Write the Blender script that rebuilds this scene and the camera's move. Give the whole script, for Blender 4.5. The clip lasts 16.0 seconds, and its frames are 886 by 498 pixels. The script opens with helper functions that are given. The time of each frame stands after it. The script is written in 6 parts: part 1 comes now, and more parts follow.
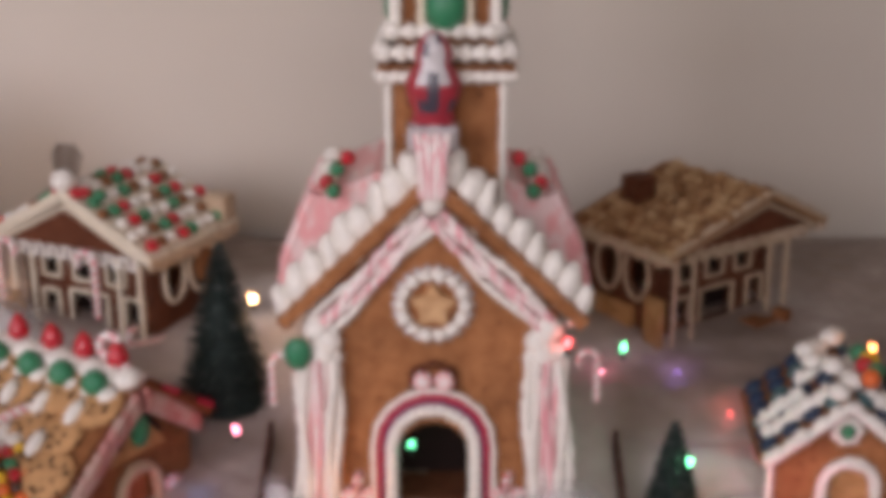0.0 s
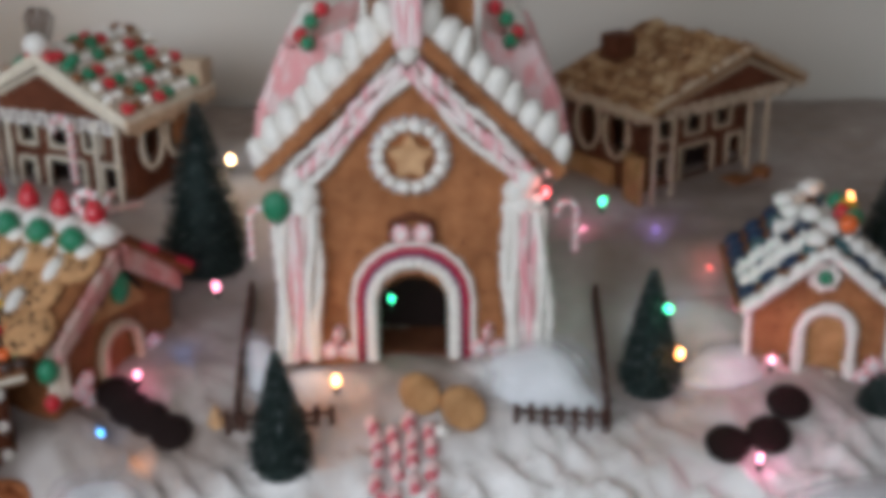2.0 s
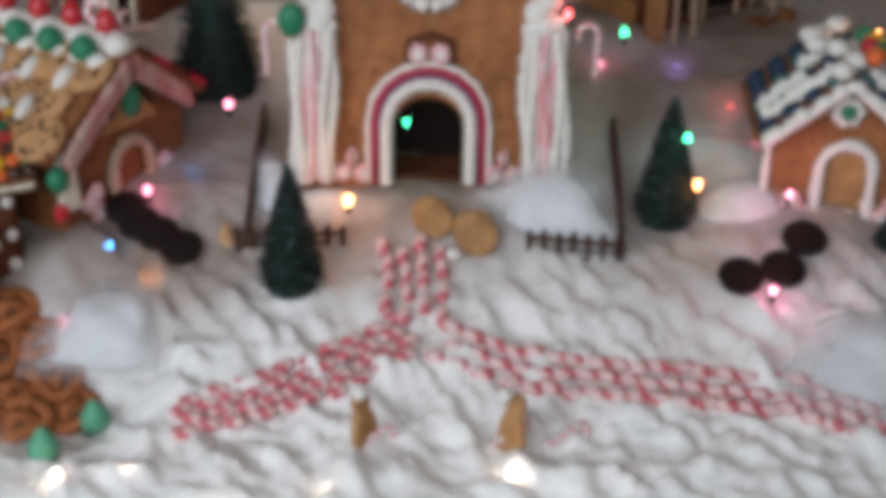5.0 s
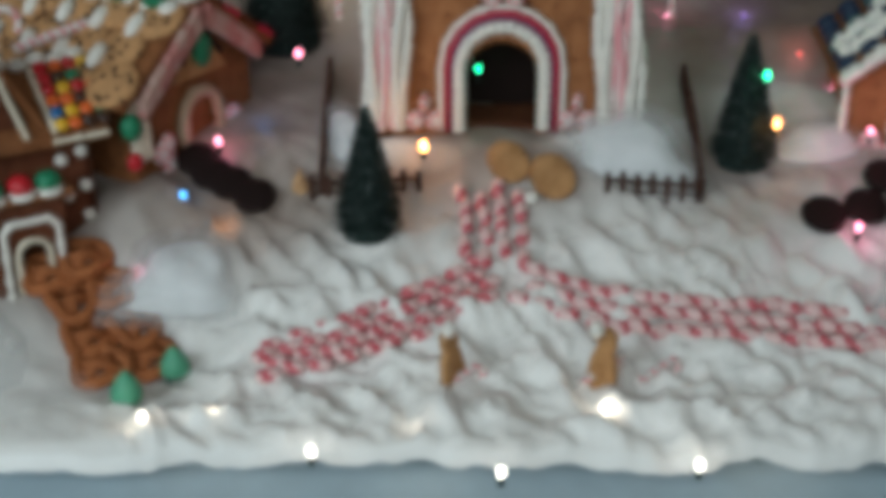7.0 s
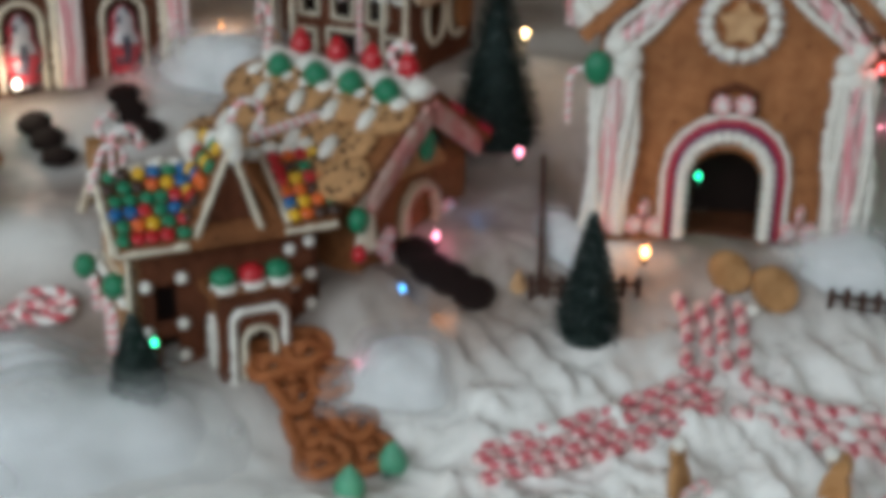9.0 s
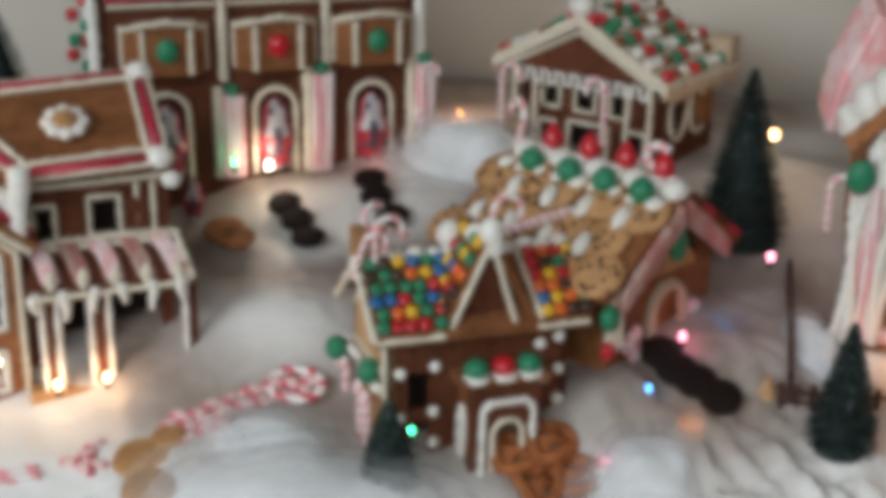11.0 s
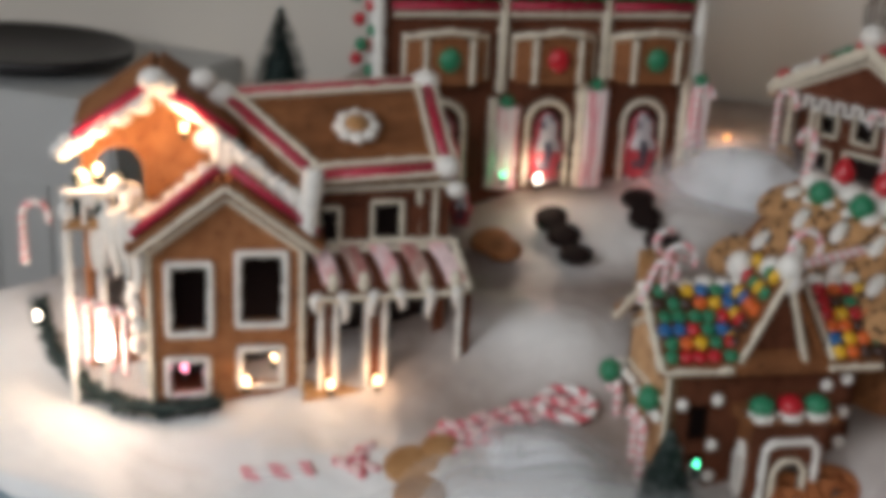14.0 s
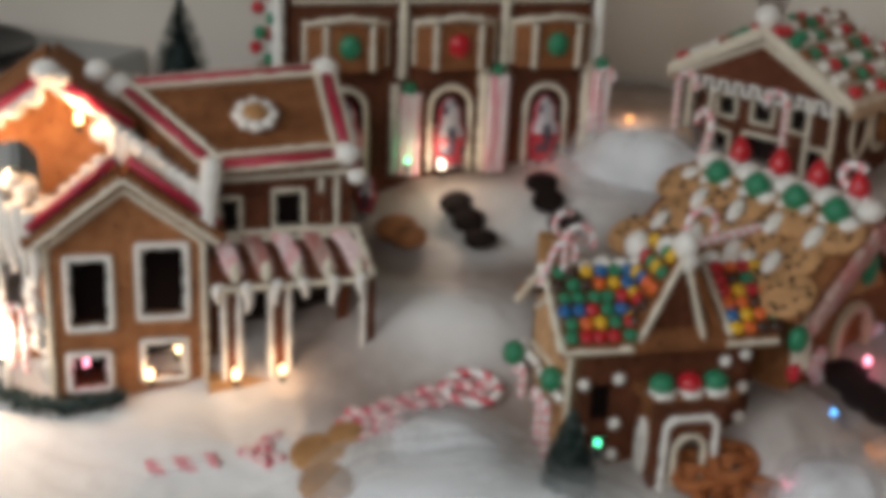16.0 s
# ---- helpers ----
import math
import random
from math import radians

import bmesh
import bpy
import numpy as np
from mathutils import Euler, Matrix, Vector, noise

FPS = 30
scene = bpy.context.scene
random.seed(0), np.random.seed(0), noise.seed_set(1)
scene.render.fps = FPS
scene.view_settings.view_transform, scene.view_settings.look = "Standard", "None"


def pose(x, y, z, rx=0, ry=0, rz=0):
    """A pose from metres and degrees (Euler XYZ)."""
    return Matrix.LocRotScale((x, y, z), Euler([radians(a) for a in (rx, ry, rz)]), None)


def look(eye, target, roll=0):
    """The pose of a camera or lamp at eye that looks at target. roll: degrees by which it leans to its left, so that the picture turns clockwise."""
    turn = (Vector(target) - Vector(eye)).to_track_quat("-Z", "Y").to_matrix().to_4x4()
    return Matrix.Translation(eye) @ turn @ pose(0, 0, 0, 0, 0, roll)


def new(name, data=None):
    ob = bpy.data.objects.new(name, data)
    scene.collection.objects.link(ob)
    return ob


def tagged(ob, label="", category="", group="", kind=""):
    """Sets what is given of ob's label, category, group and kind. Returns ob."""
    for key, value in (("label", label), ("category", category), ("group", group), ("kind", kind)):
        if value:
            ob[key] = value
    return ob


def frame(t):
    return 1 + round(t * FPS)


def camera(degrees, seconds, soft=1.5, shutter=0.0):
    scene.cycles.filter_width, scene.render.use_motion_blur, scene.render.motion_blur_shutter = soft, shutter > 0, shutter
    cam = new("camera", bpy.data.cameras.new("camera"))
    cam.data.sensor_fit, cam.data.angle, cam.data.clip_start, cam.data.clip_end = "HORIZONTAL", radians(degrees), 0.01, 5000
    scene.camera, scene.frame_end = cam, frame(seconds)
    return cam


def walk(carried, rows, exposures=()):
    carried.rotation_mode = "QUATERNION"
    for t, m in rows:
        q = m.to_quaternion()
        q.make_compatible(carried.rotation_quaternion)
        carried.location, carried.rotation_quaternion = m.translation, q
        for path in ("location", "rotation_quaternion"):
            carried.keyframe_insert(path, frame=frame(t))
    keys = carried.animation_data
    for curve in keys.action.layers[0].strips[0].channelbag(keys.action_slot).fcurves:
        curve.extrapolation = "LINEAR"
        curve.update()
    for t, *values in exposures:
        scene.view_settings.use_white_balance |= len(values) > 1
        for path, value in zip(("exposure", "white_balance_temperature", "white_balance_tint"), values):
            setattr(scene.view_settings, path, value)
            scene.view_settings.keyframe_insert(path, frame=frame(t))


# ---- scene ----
cam = camera(36.0, 16.0, soft=8.5)
# seconds, eye x y z, yaw (to the left), pitch (up), roll (to the left)
ROWS = [
    (0, -0, -0, 0.85, 0.124, -18.019, -0.027),
    (0.5, 0.0014, 0.005, 0.8354, -0.209, -19.979, 0.219),
    (1, 0.0003, 0.0031, 0.8185, -0.175, -21.039, -0.051),
    (1.5, 0, -0.0032, 0.8122, 0.023, -21.871, -0.484),
    (2, 0.0096, -0.0135, 0.7995, -0.407, -22.116, -0.675),
    (2.5, 0.0106, -0.0151, 0.7979, -0.428, -23.155, -0.525),
    (3, 0.0104, -0.0149, 0.7853, -0.369, -23.959, -0.153),
    (3.5, 0.0068, -0.0175, 0.7698, -0.371, -24.104, 0.328),
    (4, 0.0068, -0.0135, 0.7654, -0.06, -25.501, 0.051),
    (4.5, 0.0091, -0.0174, 0.7561, -0.691, -26.184, 0.634),
    (5, 0.0018, -0.023, 0.7321, -0.108, -26.872, 1.053),
    (7.5, -0.0933, -0.0408, 0.6526, 0.408, -25.331, -0.359),
    (8, -0.1248, -0.038, 0.6748, 1.542, -24.349, 0.366),
    (8.5, -0.1662, -0.0348, 0.6785, 2.617, -23.853, 0.806),
    (9, -0.1881, -0.0313, 0.684, 4.864, -23.18, 1.007),
    (9.5, -0.2209, -0.0368, 0.6938, 7.475, -21.95, 0.976),
    (10, -0.2411, -0.0376, 0.6997, 9.044, -21.165, 0.972),
    (12.5, -0.3467, -0.059, 0.7247, 16.96, -19.989, 2.036),
    (13, -0.3739, -0.0602, 0.7278, 18.232, -20.223, 2.372),
    (13.5, -0.3886, -0.061, 0.7222, 19.678, -20.43, 2.529),
    (14, -0.3928, -0.0636, 0.7197, 19.768, -20.522, 2.728),
    (14.5, -0.3901, -0.067, 0.7203, 19.062, -20.622, 2.887),
    (15, -0.3774, -0.0664, 0.72, 18.312, -20.332, 2.659),
    (15.5, -0.3682, -0.0626, 0.718, 17.386, -20.489, 2.606),
    (16, -0.3672, -0.0565, 0.7168, 16.498, -20.797, 2.486),
]


def eye_pose(x, y, z, yaw, pitch, roll):
    return pose(x, y, z, 0, 0, yaw) @ pose(0, 0, 0, 90 + pitch) @ pose(0, 0, 0, 0, 0, roll)


walk(cam, [(t, eye_pose(*r)) for t, *r in ROWS], exposures=[(0.0, -0.04, 6800, 28), (0.5, -0.08, 6200, 24), (1.0, -0.06, 6350, 20), (1.5, -0.12, 5900, 9), (2.5, -0.12, 5900, 13), (3.5, -0.1, 6000, 14), (5.0, -0.15, 6000, 11), (7.5, -0.53, 5900, -2), (9.0, -0.42, 5950, 3), (10.0, -0.28, 6200, 4), (12.5, -0.2, 6200, 10), (13.5, -0.46, 6050, 9), (14.0, -0.56, 6350, 12), (16.0, -0.62, 6450, 10)])

# ---- light ----
world = bpy.data.worlds.new("sky")
scene.world = world
world.use_nodes = True
sky = world.node_tree.nodes.new("ShaderNodeTexSky")
sky.sky_type, sky.sun_disc, sky.sun_elevation, sky.sun_rotation = "NISHITA", False, radians(28), radians(180)
world.node_tree.links.new(sky.outputs[0], world.node_tree.nodes["Background"].inputs[0])
world.node_tree.nodes["Background"].inputs[1].default_value = 0.12


def area_lamp(name, eye, target, size, size_y, watts, colour, spread=180):
    data = bpy.data.lights.new(name, "AREA")
    data.shape, data.size, data.size_y, data.energy, data.color = "RECTANGLE", size, size_y, watts, colour
    data.spread = radians(spread)
    ob = new(name, data)
    ob.matrix_basis = look(eye, target)
    return ob


def glow_lamp(name, place, watts, colour, radius=0.006):
    data = bpy.data.lights.new(name, "POINT")
    data.energy, data.color, data.shadow_soft_size = watts, colour, radius
    ob = new(name, data)
    ob.location = place
    return ob


area_lamp("window_daylight", (-0.1, -0.94, 1.3), (-0.1, 1.0, 0.0), 1.6, 1.1, 13.0, (0.9, 0.94, 0.94), 150)
area_lamp("left_window_daylight", (-1.85, -0.94, 1.27), (-0.3, 1.1, 0.0), 1.3, 1.1, 30.0, (0.88, 0.94, 0.98), 150)

# ---- materials ----


def nodes_of(name, rough=0.6, spec=0.3):
    m = bpy.data.materials.new(name)
    m.use_nodes = True
    nt = m.node_tree
    b = nt.nodes["Principled BSDF"]
    b.inputs["Roughness"].default_value = rough
    b.inputs["Specular IOR Level"].default_value = spec
    return m, nt, b


def noise_node(nt, scale, detail=5.0, rough=0.6, stretch=None):
    tc = nt.nodes.new("ShaderNodeTexCoord")
    n = nt.nodes.new("ShaderNodeTexNoise")
    n.inputs["Scale"].default_value, n.inputs["Detail"].default_value, n.inputs["Roughness"].default_value = scale, detail, rough
    if stretch:
        mp = nt.nodes.new("ShaderNodeMapping")
        mp.inputs["Scale"].default_value = stretch
        nt.links.new(tc.outputs["Object"], mp.inputs[0])
        nt.links.new(mp.outputs[0], n.inputs["Vector"])
    else:
        nt.links.new(tc.outputs["Object"], n.inputs["Vector"])
    return n


def ramp(nt, source, stops):
    r = nt.nodes.new("ShaderNodeValToRGB")
    e = r.color_ramp.elements
    while len(e) < len(stops):
        e.new(0.5)
    for el, (p, c) in zip(e, stops):
        el.position, el.color = p, (*c, 1)
    nt.links.new(source, r.inputs[0])
    return r


def mix(nt, fac, a, b, mode="MIX"):
    n = nt.nodes.new("ShaderNodeMix")
    n.data_type, n.blend_type = "RGBA", mode
    if isinstance(fac, float):
        n.inputs[0].default_value = fac
    else:
        nt.links.new(fac, n.inputs[0])
    nt.links.new(a, n.inputs[6])
    nt.links.new(b, n.inputs[7])
    return n.outputs[2]


def bump(nt, b, source, strength, dist):
    n = nt.nodes.new("ShaderNodeBump")
    n.inputs["Strength"].default_value, n.inputs["Distance"].default_value = strength, dist
    nt.links.new(source, n.inputs["Height"])
    nt.links.new(n.outputs[0], b.inputs["Normal"])


def ginger(name, c, spots=0.6):
    """Baked gingerbread: broad darker patches, fine crumb, dark specks."""
    m, nt, b = nodes_of(name, 0.75, 0.2)
    big, fine = noise_node(nt, 14, 3), noise_node(nt, 320, 4, 0.7)
    base = ramp(nt, big.outputs[0], [(0.3, [v * 0.72 for v in c]), (0.52, c), (0.75, [min(1, v * 1.25) for v in c])])
    speck = ramp(nt, fine.outputs[0], [(0.33, (spots, spots * 0.9, spots * 0.8)), (0.45, (1, 1, 1))])
    out = mix(nt, 1.0, base.outputs[0], speck.outputs[0], "MULTIPLY")
    tc, pricks = nt.nodes.new("ShaderNodeTexCoord"), nt.nodes.new("ShaderNodeTexVoronoi")
    pricks.inputs["Scale"].default_value = 62
    nt.links.new(tc.outputs["Object"], pricks.inputs["Vector"])
    hole = ramp(nt, pricks.outputs["Distance"], [(0.1, (0.4, 0.34, 0.3)), (0.17, (1, 1, 1))])
    mid = noise_node(nt, 55, 3)
    toast = ramp(nt, mid.outputs[0], [(0.34, (0.78, 0.72, 0.66)), (0.6, (1, 1, 1))])
    out = mix(nt, 1.0, mix(nt, 1.0, out, hole.outputs[0], "MULTIPLY"), toast.outputs[0], "MULTIPLY")
    nt.links.new(out, b.inputs["Base Color"])
    bump(nt, b, fine.outputs[0], 0.35, 0.001)
    return m


def sugar(name, c, rough=0.5, spec=0.4, var=0.12, scale=120.0):
    """Icing, gumdrops and other plain sugar: slight tint shifts and a fine grain."""
    m, nt, b = nodes_of(name, rough, spec)
    n = noise_node(nt, scale, 4)
    r = ramp(nt, n.outputs[0], [(0.3, [v * (1 - var) for v in c]), (0.7, [min(1, v * (1 + var * 0.5)) for v in c])])
    nt.links.new(r.outputs[0], b.inputs["Base Color"])
    bump(nt, b, n.outputs[0], 0.25, 0.0012)
    return m


def streaked(name, a, c, stretch, scale=60.0, cut=0.5):
    """Candy ribbon with soft lengthwise streaks of two colours."""
    m, nt, b = nodes_of(name, 0.4, 0.4)
    n = noise_node(nt, scale, 2, 0.5, stretch)
    r = ramp(nt, n.outputs[0], [(cut - 0.06, a), (cut + 0.06, c)])
    nt.links.new(r.outputs[0], b.inputs["Base Color"])
    bump(nt, b, n.outputs[0], 0.3, 0.0015)
    return m


def speckled(name, c, dot, scale, cut):
    """Cookie or cereal: crumb with darker chips."""
    m, nt, b = nodes_of(name, 0.8, 0.2)
    tc = nt.nodes.new("ShaderNodeTexCoord")
    v = nt.nodes.new("ShaderNodeTexVoronoi")
    v.inputs["Scale"].default_value = scale
    nt.links.new(tc.outputs["Object"], v.inputs["Vector"])
    n = noise_node(nt, scale * 1.3, 5, 0.7)
    base = ramp(nt, n.outputs[0], [(0.3, [x * 0.7 for x in c]), (0.7, [min(1, x * 1.2) for x in c])])
    chips = ramp(nt, v.outputs["Distance"], [(cut, (1, 1, 1)), (cut + 0.06, (0, 0, 0))])
    dk = nt.nodes.new("ShaderNodeRGB")
    dk.outputs[0].default_value = (*dot, 1)
    nt.links.new(mix(nt, chips.outputs[0], base.outputs[0], dk.outputs[0]), b.inputs["Base Color"])
    bump(nt, b, n.outputs[0], 0.5, 0.002)
    return m


def glowing(name, c, strength):
    m, nt, b = nodes_of(name, 0.3, 0.5)
    b.inputs["Base Color"].default_value = (*c, 1)
    b.inputs["Emission Color"].default_value = (*c, 1)
    b.inputs["Emission Strength"].default_value = strength
    return m


GB = ginger("gingerbread", (0.36, 0.15, 0.06))
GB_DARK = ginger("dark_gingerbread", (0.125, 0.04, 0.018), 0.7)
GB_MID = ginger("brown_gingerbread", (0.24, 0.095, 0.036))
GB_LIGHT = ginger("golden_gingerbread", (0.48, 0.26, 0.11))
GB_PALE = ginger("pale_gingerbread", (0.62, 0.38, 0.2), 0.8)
ICING = sugar("white_icing", (0.8, 0.76, 0.69))
CREAM = sugar("cream_icing", (0.72, 0.64, 0.5))
RIBBON = streaked("pink_striped_ribbon_candy", (0.74, 0.3, 0.33), (0.82, 0.72, 0.68), (1, 1, 0.09), 190, 0.47)
PINK = streaked("pink_candy_sheet", (0.78, 0.36, 0.36), (0.8, 0.6, 0.58), (1, 0.12, 0.5), 70, 0.5)
RED = sugar("red_candy", (0.5, 0.012, 0.022), 0.3, 0.5)
DKRED = sugar("red_licorice", (0.42, 0.02, 0.05), 0.4, 0.4)
PURPLE = sugar("plum_licorice", (0.17, 0.03, 0.1), 0.4, 0.4)
GREEN = sugar("green_gumdrop", (0.024, 0.2, 0.095), 0.45, 0.4)
MINTGREEN = sugar("pale_green_gumdrop", (0.1, 0.34, 0.2), 0.5, 0.4)
LEAF = sugar("green_icing_leaf", (0.03, 0.2, 0.06), 0.5, 0.4)
BLUE = sugar("blue_candy", (0.012, 0.12, 0.32), 0.3, 0.5)
YELLOW = sugar("yellow_candy", (0.75, 0.43, 0.02), 0.3, 0.5)
ORANGE = sugar("orange_candy", (0.72, 0.13, 0.02), 0.3, 0.5)
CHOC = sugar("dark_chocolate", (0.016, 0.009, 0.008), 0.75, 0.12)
COCOA = sugar("brown_candy", (0.05, 0.022, 0.014), 0.35, 0.5)
NAVY = sugar("dark_blue_candy", (0.01, 0.03, 0.07), 0.4, 0.4)
CANE_W = sugar("white_peppermint", (0.84, 0.78, 0.74), 0.3, 0.5)
CANE_R = sugar("red_peppermint", (0.66, 0.09, 0.12), 0.3, 0.5)
MINT_W = sugar("pale_pink_peppermint", (0.8, 0.56, 0.53), 0.3, 0.5)
MINT_R = sugar("rose_red_peppermint", (0.58, 0.1, 0.13), 0.3, 0.5)
CANE_P = sugar("faded_pink_stripe", (0.78, 0.3, 0.32), 0.35, 0.5)
PINK_DULL = streaked("dull_pink_candy_ribbon", (0.42, 0.17, 0.15), (0.46, 0.3, 0.25), (1, 0.12, 0.5), 90, 0.5)
COOKIE = speckled("chocolate_chip_cookie", (0.5, 0.27, 0.12), (0.05, 0.02, 0.012), 95, 0.22)
TAN_ICING = sugar("toasted_icing", (0.46, 0.34, 0.23))
CEREAL = speckled("toasted_cereal", (0.3, 0.15, 0.06), (0.12, 0.05, 0.03), 130, 0.25)


def flake_material():
    """Toasted flakes, each in its own shade from tan to brown."""
    m, nt, b = nodes_of("toasted_flakes", 0.8, 0.2)
    info = nt.nodes.new("ShaderNodeObjectInfo")
    r = ramp(nt, info.outputs["Random"], [(0.0, (0.16, 0.07, 0.03)), (0.5, (0.36, 0.21, 0.1)), (1.0, (0.52, 0.36, 0.2))])
    nt.links.new(r.outputs[0], b.inputs["Base Color"])
    bump(nt, b, noise_node(nt, 300, 4).outputs[0], 0.4, 0.002)
    return m


FLAKES = flake_material()
PRETZEL = ginger("pretzel", (0.4, 0.14, 0.05), 0.8)
NEEDLE = sugar("dark_green_bristle", (0.02, 0.034, 0.03), 0.7, 0.2, 0.5, 300)


def frosted_bristle():
    """Stiff bristles, most of them dark green, some dusted with grey-white."""
    m, nt, b = nodes_of("frosted_bristle", 0.75, 0.2)
    g = nt.nodes.new("ShaderNodeNewGeometry")
    r = ramp(nt, g.outputs["Random Per Island"], [(0.0, (0.012, 0.024, 0.02)), (0.6, (0.035, 0.055, 0.048)), (0.88, (0.08, 0.1, 0.092)), (1.0, (0.24, 0.26, 0.25))])
    nt.links.new(r.outputs[0], b.inputs["Base Color"])
    return m


FROST = frosted_bristle()
TWIG = ginger("brown_wood", (0.07, 0.032, 0.022), 0.7)
FOIL_R = sugar("red_foil", (0.36, 0.03, 0.045), 0.3, 0.6)
FOIL_W = sugar("silver_white_foil", (0.5, 0.47, 0.47), 0.3, 0.6)
FOIL_K = sugar("dark_foil", (0.05, 0.05, 0.07), 0.35, 0.6)
GREY = sugar("light_grey_paint", (0.5, 0.5, 0.48), 0.6, 0.3, 0.05, 6)
BLACK = sugar("black_lacquer", (0.012, 0.01, 0.01), 0.35, 0.4, 0.2, 20)


def snow_material(name, grey, fine, relief=0.4):
    m, nt, b = nodes_of(name, 0.55, 0.35)
    big, small = noise_node(nt, 9, 4), noise_node(nt, fine, 5, 0.65)
    r = ramp(nt, big.outputs[0], [(0.3, [v * 0.9 for v in grey]), (0.7, grey)])
    nt.links.new(r.outputs[0], b.inputs["Base Color"])
    bump(nt, b, small.outputs[0], relief, 0.003)
    return m


SNOW = snow_material("whipped_icing_snow", (0.9, 0.87, 0.83), 110, 0.5)
SNOW.node_tree.nodes["Principled BSDF"].inputs["Roughness"].default_value = 0.32


def tan_ground(m):
    """Mixes tan-grey in behind the whipped icing, and as painted shade in the hollow."""
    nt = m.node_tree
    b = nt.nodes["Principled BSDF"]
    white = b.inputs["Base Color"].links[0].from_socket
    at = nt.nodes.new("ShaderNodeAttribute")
    at.attribute_name = "snow_whiteness"
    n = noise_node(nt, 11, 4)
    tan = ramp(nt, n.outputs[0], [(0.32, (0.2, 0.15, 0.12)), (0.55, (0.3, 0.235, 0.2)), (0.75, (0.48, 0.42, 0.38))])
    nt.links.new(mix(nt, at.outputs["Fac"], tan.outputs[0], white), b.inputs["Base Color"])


tan_ground(SNOW)
COTTON = snow_material("cotton_wool", (0.85, 0.85, 0.85), 30, 0.03)
COTTON.node_tree.nodes["Principled BSDF"].inputs["Roughness"].default_value = 0.95
COTTON.node_tree.nodes["Principled BSDF"].inputs["Sheen Weight"].default_value = 0.4


FLUFF = snow_material("loose_cotton_fibre", (0.78, 0.78, 0.78), 60, 0.03)


def see_through(m, share):
    nt = m.node_tree
    out, b = nt.nodes["Material Output"], nt.nodes["Principled BSDF"]
    tr, mx, n = nt.nodes.new("ShaderNodeBsdfTransparent"), nt.nodes.new("ShaderNodeMixShader"), noise_node(nt, 14, 2, 0.5)
    r = ramp(nt, n.outputs[0], [(0.35, (share - 0.06,) * 3), (0.65, (share + 0.06,) * 3)])
    nt.links.new(r.outputs[0], mx.inputs[0])
    nt.links.new(b.outputs[0], mx.inputs[1])
    nt.links.new(tr.outputs[0], mx.inputs[2])
    nt.links.new(mx.outputs[0], out.inputs[0])


see_through(FLUFF, 0.74)
VEIL = snow_material("thin_cotton_veil", (0.78, 0.78, 0.78), 60, 0.02)
see_through(VEIL, 0.87)


def plaster():
    m, nt, b = nodes_of("painted_plaster", 0.8, 0.2)
    n, f = noise_node(nt, 1.4, 3), noise_node(nt, 60, 4)
    r = ramp(nt, n.outputs[0], [(0.3, (0.63, 0.57, 0.49)), (0.7, (0.69, 0.63, 0.55))])
    nt.links.new(r.outputs[0], b.inputs["Base Color"])
    bump(nt, b, f.outputs[0], 0.15, 0.002)
    return m


PLASTER = plaster()
CLOTH = sugar("pale_blue_grey_tablecloth", (0.5, 0.6, 0.66), 0.75, 0.2, 0.08, 30)
# for unseen walls and ceiling, kept dark to cut bounced light
ROOM = sugar("unseen_wall_dark_paint", (0.3, 0.27, 0.24), 0.8, 0.2, 0.08, 3)
# dark teal for the painted gap shade under the snow and for some candies
TEAL = sugar("teal_gap_shade_and_candy", (0.05, 0.12, 0.13), 0.6, 0.3, 0.2, 30)
FLOORWOOD = ginger("oak_floor", (0.25, 0.14, 0.07))

# ---- mesh helpers ----


def v3(m, p):
    return m @ Vector(p) if m else Vector(p)


def add_box(bm, c, s, mat=0, m=None):
    vs = [bm.verts.new(v3(m, (c[0] + s[0] / 2 * a, c[1] + s[1] / 2 * b, c[2] + s[2] / 2 * d))) for d in (-1, 1) for a, b in ((-1, -1), (1, -1), (1, 1), (-1, 1))]
    for f in ((3, 2, 1, 0), (4, 5, 6, 7), (0, 1, 5, 4), (1, 2, 6, 5), (2, 3, 7, 6), (3, 0, 4, 7)):
        bm.faces.new([vs[i] for i in f]).material_index = mat


def add_ball(bm, c, r, sc=(1, 1, 1), seg=10, ring=7, mat=0, m=None, pointy=0.0, flat=-1.0):
    """A ball, squashed by sc; pointy draws its top up into a tip; flat cuts off the part under it (-1..1)."""
    rows = []
    for i in range(ring + 1):
        a = math.pi * i / ring
        z = math.cos(a)
        w = math.sin(a) * (1 - pointy * max(0, z) ** 1.0 * 0.75)
        z = max(z * (1 + pointy * 0.6 if z > 0 else 1), flat)
        rows.append([bm.verts.new(v3(m, (c[0] + r * sc[0] * w * math.cos(2 * math.pi * j / seg), c[1] + r * sc[1] * w * math.sin(2 * math.pi * j / seg), c[2] + r * sc[2] * z))) for j in range(seg if 0 < i < ring else 1)])
    for i in range(ring):
        a, b = rows[i], rows[i + 1]
        for j in range(seg):
            k = (j + 1) % seg
            quad = [a[0], b[j], b[k]] if len(a) == 1 else [a[j], b[0], a[k]] if len(b) == 1 else [a[j], b[j], b[k], a[k]]
            f = bm.faces.new(quad)
            f.material_index, f.smooth = mat, True


